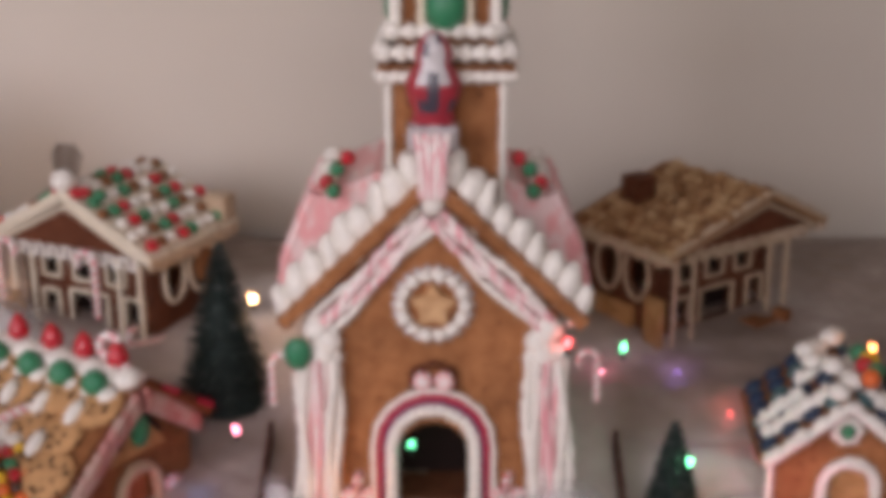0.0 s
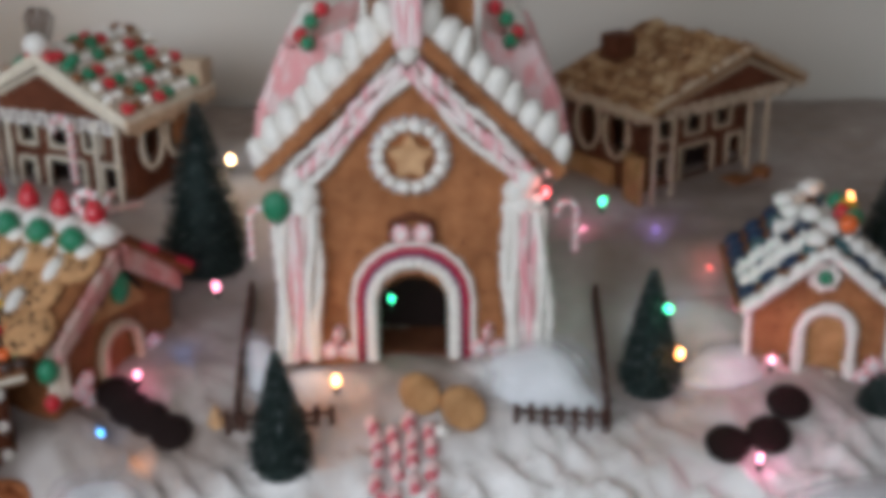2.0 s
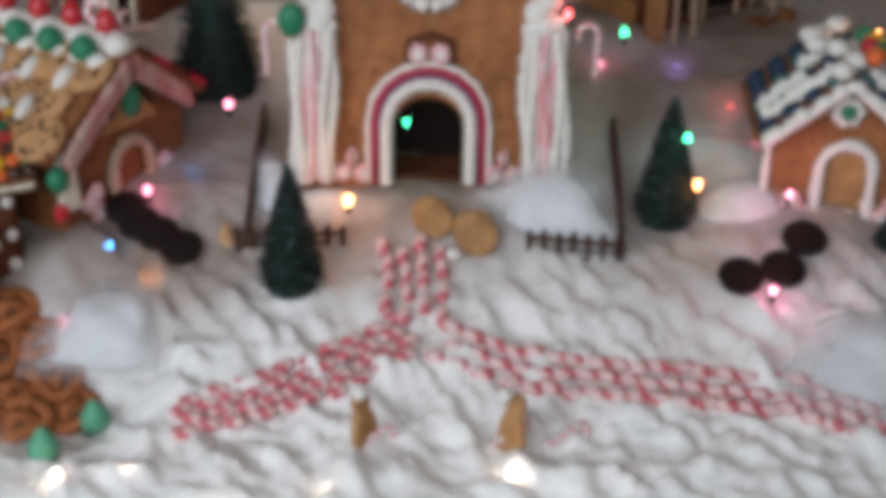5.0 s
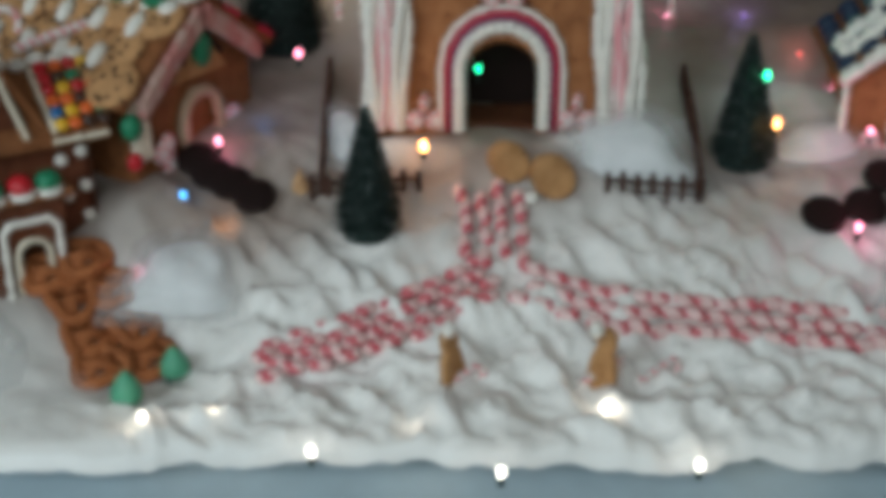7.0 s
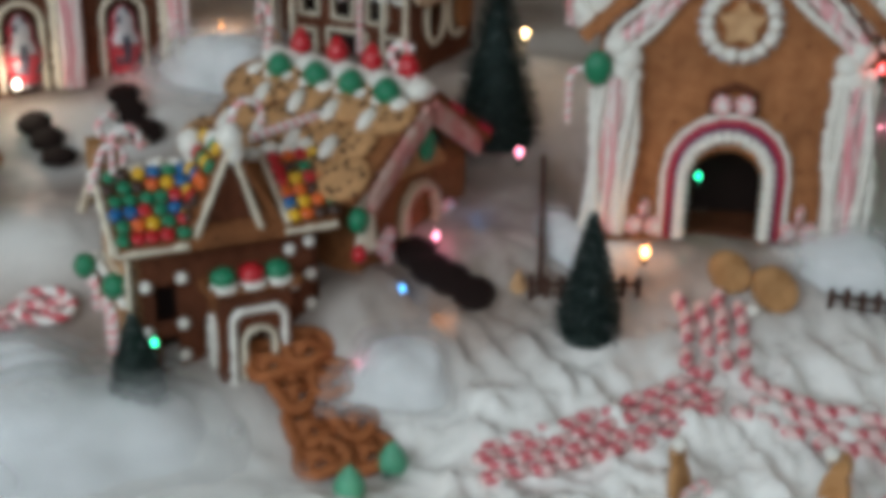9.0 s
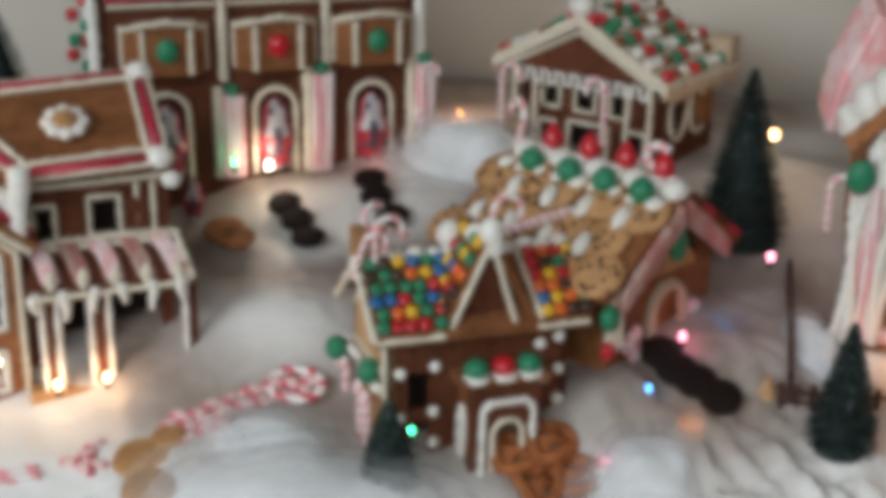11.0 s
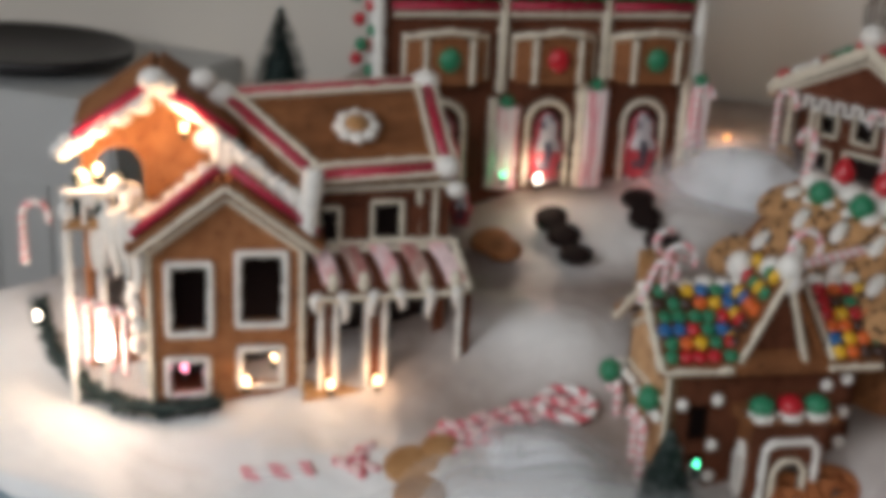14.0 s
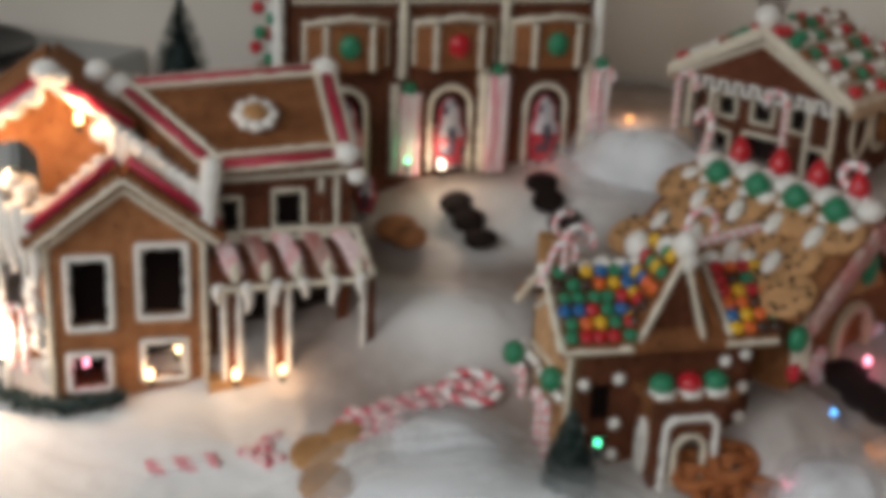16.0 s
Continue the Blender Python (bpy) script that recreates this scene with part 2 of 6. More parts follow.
def add_tube(bm, pts, r, n=7, mat=0, closed=False, shell=0.0, period=0.01, twist=None, m=None, wob=0.0):
    """A round rope along pts. shell: piped ridges every period metres. twist: second material wound round it."""
    pts = [Vector(p) for p in pts]
    if shell or twist is not None or wob:
        fine, step = [], period / 5 if shell else 0.003
        loop = pts + ([pts[0]] if closed else [])
        for a, b in zip(loop, loop[1:]):
            k = max(1, int((b - a).length / step))
            fine += [a.lerp(b, i / k) for i in range(k)]
        pts = fine + ([] if closed else [loop[-1]])
    count, rings, dist = len(pts), [], 0.0
    up0 = None
    for i, p in enumerate(pts):
        a = pts[(i - 1) % count] if closed or i else p
        b = pts[(i + 1) % count] if closed or i < count - 1 else p
        t = (b - a).normalized()
        if up0 is None:
            up0 = Vector((0, 0, 1)) if abs(t.z) < 0.8 else Vector((0, 1, 0))
        side = t.cross(up0)
        side = side.normalized() if side.length > 1e-6 else Vector((1, 0, 0))
        up = side.cross(t).normalized()
        up0 = up
        if i:
            dist += (p - pts[i - 1]).length
        rr = r * (1 + shell * math.sin(2 * math.pi * dist / period)) if shell else r
        if wob:
            q = noise.noise(p * 140) * wob
            rr, p = rr * (1 + 1.2 * q), p + up * r * q
        rings.append([bm.verts.new(v3(m, p + (side * math.cos(2 * math.pi * j / n) + up * math.sin(2 * math.pi * j / n)) * rr)) for j in range(n)])
    for i in range(count if closed else count - 1):
        a, b = rings[i], rings[(i + 1) % count]
        for j in range(n):
            f = bm.faces.new((a[j], a[(j + 1) % n], b[(j + 1) % n], b[j]))
            f.smooth = True
            f.material_index = mat if twist is None else (twist if ((j / n * 1.0 + i * 0.003 / period) % 1.0) < 0.42 else mat)
    if not closed:
        bm.faces.new(rings[0][::-1]).material_index = mat
        bm.faces.new(rings[-1]).material_index = mat


def add_plate(bm, outer, holes, y0, y1, mat=0, m=None):
    """An upright slab in the x-z plane from y0 to y1, with holes through it."""
    loops = []
    for loop in (outer, *holes):
        vs = [bm.verts.new(v3(m, (x, y0, z))) for x, z in loop]
        loops.append([bm.edges.new((a, b)) for a, b in zip(vs, vs[1:] + vs[:1])])
    es = [e for l in loops for e in l]
    fs = [g for g in bmesh.ops.triangle_fill(bm, edges=es, use_beauty=True)["geom"] if isinstance(g, bmesh.types.BMFace)]
    ext = bmesh.ops.extrude_face_region(bm, geom=fs)["geom"]
    shift = (m.to_3x3() if m else Matrix.Identity(3)) @ Vector((0, y1 - y0, 0))
    bmesh.ops.translate(bm, verts=[g for g in ext if isinstance(g, bmesh.types.BMVert)], vec=shift)
    for f in bm.faces:
        if f.index == -1:
            f.material_index = mat


def part(name, bm, mats, parent, label="", m=None):
    """Links a bmesh as one mesh object under a thing or a part."""
    me = bpy.data.meshes.new(name)
    bmesh.ops.recalc_face_normals(bm, faces=bm.faces)
    bm.to_mesh(me)
    bm.free()
    for one in mats if isinstance(mats, (list, tuple)) else [mats]:
        me.materials.append(one)
    ob = new(name, me)
    if parent:
        ob.parent = parent
    if m:
        ob.matrix_basis = m
    return tagged(ob, label)


def beads(parent, name, spots, mat, label=""):
    """Single balls, each a part of its own: rows of centre, radius, squash."""
    for c, r, sc in spots:
        bm = bmesh.new()
        add_ball(bm, c, r, sc, 9, 6)
        part(name, bm, mat, parent, label)


def repeat(name, me, parent, m):
    """One more object on a mesh that exists already."""
    ob = new(name, me)
    ob.parent = parent
    ob.matrix_basis = m
    return ob


def thing(name, m, label, category, group="", kind=""):
    ob = new(name)
    ob.empty_display_size = 0.02
    ob.matrix_basis = m
    return tagged(ob, label, category, group, kind)


def solo(name, bm, mats, m, label, category, group="", kind=""):
    return tagged(part(name, bm, mats, None, label, m), label, category, group, kind)


def arch(w, h, x=0.0, z=0.0, k=9):
    """Points of a round-headed opening, from its left foot round to its right foot."""
    r = w / 2
    return [(x - r, z)] + [(x - r * math.cos(math.pi * i / k), z + h - r + r * math.sin(math.pi * i / k)) for i in range(k + 1)] + [(x + r, z)]


def rect(x0, z0, x1, z1):
    return [(x0, z0), (x1, z0), (x1, z1), (x0, z1)]


def oval(x, z, rx, rz, k=16):
    return [(x + rx * math.cos(2 * math.pi * i / k), z + rz * math.sin(2 * math.pi * i / k)) for i in range(k)]


def on_front(pts, y):
    return [(x, y, z) for x, z in pts]


def rope(parent, pts, r=0.0028, mat=None, closed=False, name="icing_line", wob=0.35, **kw):
    bm = bmesh.new()
    add_tube(bm, pts, r, closed=closed, wob=wob, **kw)
    return part(name, bm, mat or ICING, parent)


def slab(parent, name, a, b, y0, y1, t, mat, label=""):
    """A roof panel: from the ridge a to the eave b, both (x, z), running from y0 to y1, t thick."""
    d = (Vector((b[0], 0, b[1])) - Vector((a[0], 0, a[1]))).normalized()
    n = Vector((-d.z, 0, d.x))
    if n.z < 0:
        n = -n
    bm = bmesh.new()
    pts = [(a[0], a[1]), (b[0], b[1]), (b[0] + n.x * t, b[1] + n.z * t), (a[0] + n.x * t, a[1] + n.z * t)]
    add_plate(bm, pts, [], y0, y1)
    return part(name, bm, mat, parent, label)


def cane(parent, m, length=0.06, hook=0.011, r=0.0028, name="candy_cane", stripe=None, label=""):
    """A candy cane: foot at the origin, standing along z, its hook towards x."""
    bm = bmesh.new()
    pts = [(0, 0, 0), (0, 0, length - hook)] + [(hook - hook * math.cos(math.pi * i / 8), 0, length - hook + hook * math.sin(math.pi * i / 8)) for i in range(1, 9)] + [(2 * hook, 0, length - hook * 1.6)]
    add_tube(bm, pts, r, n=8, mat=0, twist=1, period=0.011)
    return part(name, bm, [CANE_W, stripe or CANE_P], parent, label, m)


# ---- lie of the land ----
SLOPE = [(0.8, -0.012), (0.915, -0.011), (0.93, -0.001), (1.0, 0.008), (1.06, 0.022), (1.13, 0.05), (1.2, 0.085), (1.3, 0.128), (1.42, 0.152), (1.5, 0.19), (1.6, 0.214), (1.9, 0.235)]


def land(x, y):
    """Height of the snow, without its small ridges."""
    z = float(np.interp(y, [a for a, _ in SLOPE], [b for _, b in SLOPE]))
    z -= 0.045 * math.exp(-((x + 0.345) / 0.085) ** 2 - ((y - 1.075) / 0.075) ** 2)
    z += 0.012 * math.exp(-((x + 0.015) / 0.1) ** 2 - ((y - 1.27) / 0.05) ** 2)
    return z

# ---- the room and the table ----


def wall_box(name, c, s, mat=None):
    bm = bmesh.new()
    add_box(bm, c, s)
    return tagged(part(name, bm, mat or PLASTER, None), "plain plaster wall of the room", "wall", kind="structure")


wall_box("wall_north", (-0.3, 2.05, 0.65), (4.6, 0.1, 2.9))
# east, west and south walls and ceiling: unseen, dark to reduce ambient light
wall_box("wall_east", (2.05, 0.5, 0.65), (0.1, 3.0, 2.9), ROOM)
bm = bmesh.new()
add_plate(bm, rect(-1.6, -0.8, 1.5, 2.1), [], -0.05, 0.05, m=pose(-2.65, 0.5, 0, 0, 0, 90))
tagged(part("wall_west", bm, ROOM, None), "plain plaster wall of the room", "wall", kind="structure")
bm = bmesh.new()
add_plate(bm, rect(-2.6, -0.8, 2.1, 2.1), [rect(-0.93, 0.72, 0.73, 1.88), rect(-2.53, 0.7, -1.17, 1.85)], -1.1, -1.0)
tagged(part("wall_south", bm, ROOM, None), "plaster wall with two window openings", "wall", kind="structure")
ceiling = wall_box("ceiling", (-0.3, 0.3, 2.15), (4.8, 3.8, 0.1), ROOM)
tagged(ceiling, "plain plaster ceiling", "ceiling")
flr = wall_box("floor", (-0.3, 0.3, -0.82), (4.8, 3.8, 0.06), FLOORWOOD)
tagged(flr, "plain wooden floor", "floor")

table = thing("table", pose(-0.27, 1.35, -0.79), "long table under a pale blue-grey cloth", "table")
bm = bmesh.new()
add_box(bm, (0, 0, 0.725), (2.5, 1.16, 0.03))
bmesh.ops.bevel(bm, geom=bm.edges[:], offset=0.008, segments=2, affect="EDGES")
part("tabletop", bm, CLOTH, table)
for sx in (-1.15, 1.15):
    for sy in (-0.5, 0.5):
        bm = bmesh.new()
        add_box(bm, (sx, sy, 0.36), (0.06, 0.06, 0.72))
        part("leg", bm, TWIG, table)

# added slab: its dark front edge paints the shadow line under the snow lip
bm = bmesh.new()
add_box(bm, (-0.28, 1.451, -0.035), (2.4, 0.958, 0.03))
solo("gap_shade_board", bm, TEAL, Matrix.Identity(4), "dark teal slab standing in for the shaded gap under the snow", "board")

# snow sheet: whipped ridges in front, softer behind
def strokes(x, y, angle, long, wide, seed):
    """Short knife strokes through icing: full crests, shallow valleys."""
    c, d = math.cos(angle), math.sin(angle)
    u, v = x * c + y * d, -x * d + y * c
    v += 0.012 * noise.noise(Vector((u * 14, v * 14, seed + 5.0)))
    n = noise.noise(Vector((u / long, v / wide, seed)))
    return n * 1.25 if n > 0 else n * 0.55


# trodden flat under the stepping stones
FLAT = [(0.304, 1.19), (0.348, 1.199), (0.376, 1.237), (-0.007, 1.24), (0.037, 1.226)]


def ridges(x, y):
    a = strokes(x, y, -0.62, 0.058, 0.026, 3.1)
    b = strokes(x, y, -0.95, 0.034, 0.0145, 8.4)
    c = strokes(x, y, 0.1, 0.075, 0.05, 1.3)
    peak = abs(noise.noise(Vector((x * 34, y * 40, 2.2)))) + 0.5 * abs(noise.noise(Vector((x * 71, y * 80, 4.2))))
    soft = noise.noise(Vector((x * 9, y * 9, 1.7)))
    whip = 1 / (1 + math.exp(-(x + 0.36) * 30)) * (1 / (1 + math.exp((y - 1.25) * 30)))
    for fx, fy in FLAT:
        whip *= 1 - 0.9 * math.exp(-((x - fx) ** 2 + (y - fy) ** 2) / 0.0009)
    return whip * (0.014 * a + 0.009 * b + 0.009 * c + 0.011 * peak) + 0.006 * soft + (1 - whip) * 0.002 * noise.noise(Vector((x * 45, y * 45, 0)))


# shade of the hollow between cookie house and church, painted tan into the snow
SHADE_DIP = (-0.315, 1.26)
SWELLS = [(-0.38, 1.2, 0.05, 0.04, 0.022), (0.075, 1.283, 0.03, 0.015, 0.015), (-0.12, 1.27, 0.05, 0.02, 0.02), (-0.74, 1.25, 0.08, 0.05, 0.022), (-0.9, 1.05, 0.14, 0.04, 0.012), (0.31, 1.36, 0.08, 0.05, 0.025), (-1.4, 1.12, 0.09, 0.07, 0.04), (-0.2, 1.58, 0.1, 0.08, 0.03), (-0.24, 1.27, 0.04, 0.04, 0.014), (-0.7, 1.07, 0.1, 0.05, 0.032), (-1.25, 1.0, 0.15, 0.06, 0.02)]
NX, NY, X0, X1, Y0, Y1 = 640, 320, -1.5, 0.94, 0.918, 1.94
verts, faces, cover = [], [], []
for j in range(NY + 1):
    for i in range(NX + 1):
        x, y = X0 + (X1 - X0) * i / NX, Y0 + (Y1 - Y0) * j / NY
        edge = 0.009 * noise.noise(Vector((x * 11, 0.4, 0.2))) + 0.005 * noise.noise(Vector((x * 37, 2.4, 0.2)))
        y += edge * max(0, 1 - (y - Y0) / 0.12)
        z = land(x, y) + ridges(x, y) * min(1, max(0, (y - 0.9) / 0.05))
        for mx, my, sx, sy, h in SWELLS:
            z += h * math.exp(-((x - mx) / sx) ** 2 - ((y - my) / sy) ** 2)
        if j == 0:
            z -= 0.012
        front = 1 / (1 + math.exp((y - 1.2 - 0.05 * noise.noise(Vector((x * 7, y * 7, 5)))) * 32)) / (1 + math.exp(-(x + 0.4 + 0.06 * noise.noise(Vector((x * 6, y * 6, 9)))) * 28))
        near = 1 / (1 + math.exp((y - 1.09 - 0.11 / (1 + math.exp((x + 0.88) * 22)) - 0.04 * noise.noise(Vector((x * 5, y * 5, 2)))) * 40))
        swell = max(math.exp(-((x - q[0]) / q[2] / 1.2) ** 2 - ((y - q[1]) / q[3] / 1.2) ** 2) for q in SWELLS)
        # painted shade: less white in the hollow
        hollow_shade = 1 - 0.92 * math.exp(-((x - SHADE_DIP[0]) / 0.15) ** 4 - ((y - SHADE_DIP[1]) / 0.125) ** 4)
        cover.append(hollow_shade * max(front, near, 0.9 * swell, 0.8 * max(0, noise.noise(Vector((x * 4.5, y * 6, 7))) * 1.5 - 0.1)))
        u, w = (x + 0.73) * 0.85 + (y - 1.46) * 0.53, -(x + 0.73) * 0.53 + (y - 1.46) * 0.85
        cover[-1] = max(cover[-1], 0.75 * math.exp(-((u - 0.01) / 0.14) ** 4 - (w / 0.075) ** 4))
        verts.append((x, y, z))
for j in range(NY):
    for i in range(NX):
        a = j * (NX + 1) + i
        # the board stops short behind the corner house
        if verts[a][0] < -1.24 and verts[a][1] > 1.3 + 1.0 * (verts[a][0] + 1.24) + 0.02 * math.sin(verts[a][0] * 60):
            continue
        faces.append((a, a + 1, a + NX + 2, a + NX + 1))
me = bpy.data.meshes.new("ground")
me.from_pydata(verts, [], faces)
me.polygons.foreach_set("use_smooth", [True] * len(faces))
me.materials.append(SNOW)
me.attributes.new("snow_whiteness", "FLOAT", "POINT").data.foreach_set("value", cover)
tagged(new("ground", me), "white whipped icing and cotton snow over a sloping board", "snow", kind="structure")


def puff(x, y, rx, ry, rz, seed=0):
    """A mound of cotton wool: a dense body inside two thin, see-through layers of loose fibre."""
    t = thing("cotton_mound", pose(x, y, land(x, y), 0, 0, seed * 37 % 50 - 25), "fluffy white cotton wool mound on the snow", "cotton", "cotton mounds")
    for name, grow, mat in (("body", 0.88, COTTON), ("inner_fluff", 1.08, FLUFF), ("outer_fluff", 1.3, VEIL)):
        bm = bmesh.new()
        bmesh.ops.create_icosphere(bm, subdivisions=5, radius=1)
        for v in bm.verts:
            p = v.co.copy()
            n = 0.2 * noise.noise(p * 1.3 + Vector((seed, 0, 0))) + 0.06 * noise.noise(p * 2.6 + Vector((0, seed, 0)))
            skirt = 1 + (0.7 + 0.8 * (grow - 0.88)) * max(0, 0.35 - p.z) ** 1.5
            p *= (1 + n) * grow
            v.co = (p.x * rx * skirt, p.y * ry * skirt, p.z * rz)
        bmesh.ops.delete(bm, geom=[v for v in bm.verts if v.co.z < -0.5 * rz], context="VERTS")
        for f in bm.faces:
            f.smooth = True
        part(name, bm, mat, t)


for k, row_ in enumerate([(-0.645, 1.03, 0.145, 0.075, 0.064), (-0.6, 1.6, 0.085, 0.05, 0.054), (0.115, 1.275, 0.06, 0.028, 0.046), (-0.175, 1.305, 0.022, 0.05, 0.026), (-0.325, 1.15, 0.052, 0.04, 0.036), (0.44, 1.12, 0.09, 0.05, 0.035), (-0.69, 1.085, 0.085, 0.05, 0.055), (0.32, 1.3, 0.045, 0.03, 0.018)]):
    puff(*row_, seed=k + 1)

# ---- church ----
church = thing("gingerbread_church", pose(-0.013, 1.302, 0.14), "tall brown gingerbread church with white icing and steeple", "gingerbread house")
TH = 0.009
bm = bmesh.new()
add_plate(bm, [(-0.128, -0.03), (-0.128, 0.215), (0, 0.345), (0.128, 0.215), (0.128, -0.03)], [arch(0.078, 0.106, 0, -0.01)[::-1]], 0, TH)
part("front_wall", bm, GB, church)
bm = bmesh.new()
add_plate(bm, [(-0.128, -0.03), (-0.128, 0.215), (0, 0.345), (0.128, 0.215), (0.128, -0.03)], [], 0.22, 0.229)
part("back_wall", bm, GB, church)
for s in (-1, 1):
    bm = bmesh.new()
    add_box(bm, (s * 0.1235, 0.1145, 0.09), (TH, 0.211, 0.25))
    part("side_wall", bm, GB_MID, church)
    slab(church, "roof_panel", (0, 0.352), (s * 0.148, 0.206), -0.02, 0.235, 0.014, GB, "brown gingerbread roof panel")
    # plump icing strands piped aslant along the front edge of the roof
    for i in range(9):
        q = (i + 0.15) / 8.6
        m = pose(s * (0.016 + 0.142 * q), 0.004, 0.366 - 0.146 * q, 0, s * (22 + 7 * math.sin(i * 2.3)), 0)
        bm = bmesh.new()
        add_ball(bm, (0, 0, 0), 0.0145, (0.95 + 0.14 * math.sin(i * 2.1), 1.2, 1.75 + 0.2 * math.sin(i * 3.7)), 12, 10, 0, m)
        for v in bm.verts:
            v.co += Vector((1, 0.6, 1)) * 0.005 * noise.noise(v.co * 60)
        part("piped_shell", bm, ICING, church, "thick white piped icing strand")
    # pulled sugar ribbon under the gable and on the corner pillars
    for k in range(5):
        o = 0.005 * (k - 2)
        bm = bmesh.new()
        pts = []
        for i in range(9):
            q = i / 8
            w = 0.0028 * math.sin(q * 7 + k * 2.2 + s)
            pts.append((s * (0.004 + 0.113 * q + 0.7 * o + w), -0.007 - 0.003 * (k % 2), 0.322 - 0.118 * q + 0.7 * o + w))
        add_tube(bm, pts, 0.0046, 7, 0, wob=0.45)
        part("gable_ribbon", bm, RIBBON if k in (1, 2, 3) else ICING, church, "pulled pink and white sugar strand")
    bm = bmesh.new()
    add_box(bm, (s * 0.118, -0.006, 0.09), (0.04, 0.012, 0.17))
    bmesh.ops.bevel(bm, geom=bm.edges[:], offset=0.003, segments=1, affect="EDGES")
    part("pillar_core", bm, ICING, church)
    for k in range(7):
        x = s * 0.118 + 0.0066 * (k - 3)
        bm = bmesh.new()
        pts = []
        for i in range(10):
            q = i / 9
            pts.append((x * (1.03 - 0.04 * q) + 0.003 * math.sin(q * 6 + k * 1.9 + s), -0.011 - 0.004 * (k % 2) - 0.002 * math.sin(q * 5 + k), 0.004 + 0.168 * q))
        add_tube(bm, pts, 0.0051, 7, 0, wob=0.5)
        part("pillar_strand", bm, RIBBON if k in (2, 3, 4) else ICING, church, "hanging strand of pulled white and pink sugar")
    for dx, dz, r in ((0, 0.176, 0.017), (s * -0.006, 0.19, 0.016), (s * 0.004, 0.203, 0.015), (s * -0.012, 0.172, 0.011), (s * 0.013, 0.178, 0.012), (s * -0.008, 0.165, 0.01)):
        beads(church, "capital_dollop", [((s * 0.114 + dx, -0.008, dz), r, (1, 0.7, 0.9))], ICING)
bm = bmesh.new()
for i in range(5):
    add_ball(bm, (0.004 * math.sin(i), -0.01 + 0.003 * i, 0.338 + 0.013 * i), 0.014 + 0.002 * math.sin(i * 2), (0.9, 0.8, 1), 10, 7)
part("gable_knot", bm, ICING, church, "white icing knot at the gable tip")
bm = bmesh.new()
for k in range(4):
    add_tube(bm, [(0.006 * (k - 1.5), -0.022, 0.345), (0.007 * (k - 1.5), -0.022, 0.385), (0.01 * (k - 1.5), -0.012, 0.408)], 0.005, 7, 0, wob=0.3)
part("ridge_ribbon", bm, RIBBON, church, "pink and white candy ribbon")
# doorway
def round_line(w, h, y, x=0.0, z=0.0):
    return on_front(arch(w, h, x, z), y)
rope(church, round_line(0.088, 0.112, -0.004), 0.0068, name="door_icing", shell=0.28, period=0.0095, wob=0)
bm = bmesh.new()
add_tube(bm, round_line(0.1135, 0.1275, -0.004), 0.0044, 8)
part("red_licorice_arch", bm, DKRED, church)
# plum tube: shade beside the single red licorice, put into colour
bm = bmesh.new()
add_tube(bm, round_line(0.1045, 0.1215, -0.004), 0.003, 8)
part("plum_shade_arch", bm, PURPLE, church)
rope(church, round_line(0.126, 0.134, -0.004), 0.0034, name="door_outer_icing")


def mint_mesh(r=0.011, h=0.007, arms=7):
    """A round peppermint with red petals wound into white sugar."""
    bm = bmesh.new()
    seg = arms * 4
    rows = [[bm.verts.new((0, 0, h / 2))]]
    for k, (rr, z) in enumerate(((0.45, 0.5), (0.8, 0.4), (1.0, 0.0), (0.8, -0.4), (0.45, -0.5))):
        rows.append([bm.verts.new((r * rr * math.cos(2 * math.pi * (j + k * 0.7) / seg), r * rr * math.sin(2 * math.pi * (j + k * 0.7) / seg), h * z)) for j in range(seg)])
    rows.append([bm.verts.new((0, 0, -h / 2))])
    for a, b in zip(rows, rows[1:]):
        for j in range(seg):
            k = (j + 1) % seg
            quad = [a[0], b[j], b[k]] if len(a) == 1 else [a[j], b[0], a[k]] if len(b) == 1 else [a[j], b[j], b[k], a[k]]
            f = bm.faces.new(quad)
            f.smooth = True
            f.material_index = 1 if j % 4 < 2 and len(a) > 1 and len(b) > 1 else 0
    bmesh.ops.recalc_face_normals(bm, faces=bm.faces)
    me = bpy.data.meshes.new("peppermint")
    bm.to_mesh(me)
    bm.free()
    me.materials.append(CANE_W)
    me.materials.append(CANE_R)
    return me


MINT = mint_mesh()
for s in (-1, 1):
    for dx, dz in ((0.069, 0.012), (0.089, 0.012), (0.079, 0.031)):
        repeat("peppermint", MINT, church, pose(s * dx, -0.006, dz, 90, 0, 20 * dz * 100))
    repeat("peppermint", MINT, church, pose(s * 0.0115, -0.009, 0.146, 90, 0, 0))
rope(church, [(-0.022, -0.006, 0.136), (-0.02, -0.008, 0.158), (0.0, -0.009, 0.166), (0.02, -0.008, 0.158), (0.022, -0.006, 0.136)], 0.004, GB_DARK, name="pretzel_bow")
# round window wreath
bm = bmesh.new()
add_tube(bm, [(0.0325 * math.cos(a / 5), -0.002, 0.228 + 0.0325 * math.sin(a / 5)) for a in range(31)], 0.005, 8, closed=True)
wreath = part("wreath", bm, ICING, church, "ring of white icing beads")
beads(wreath, "icing_bead", [((0.0325 * math.cos(2 * math.pi * i / 14), -0.006, 0.228 + 0.0325 * math.sin(2 * math.pi * i / 14)), 0.0072 + 0.0008 * math.sin(i * 2.6), (1, 0.9, 1)) for i in range(14)], ICING)
bm = bmesh.new()
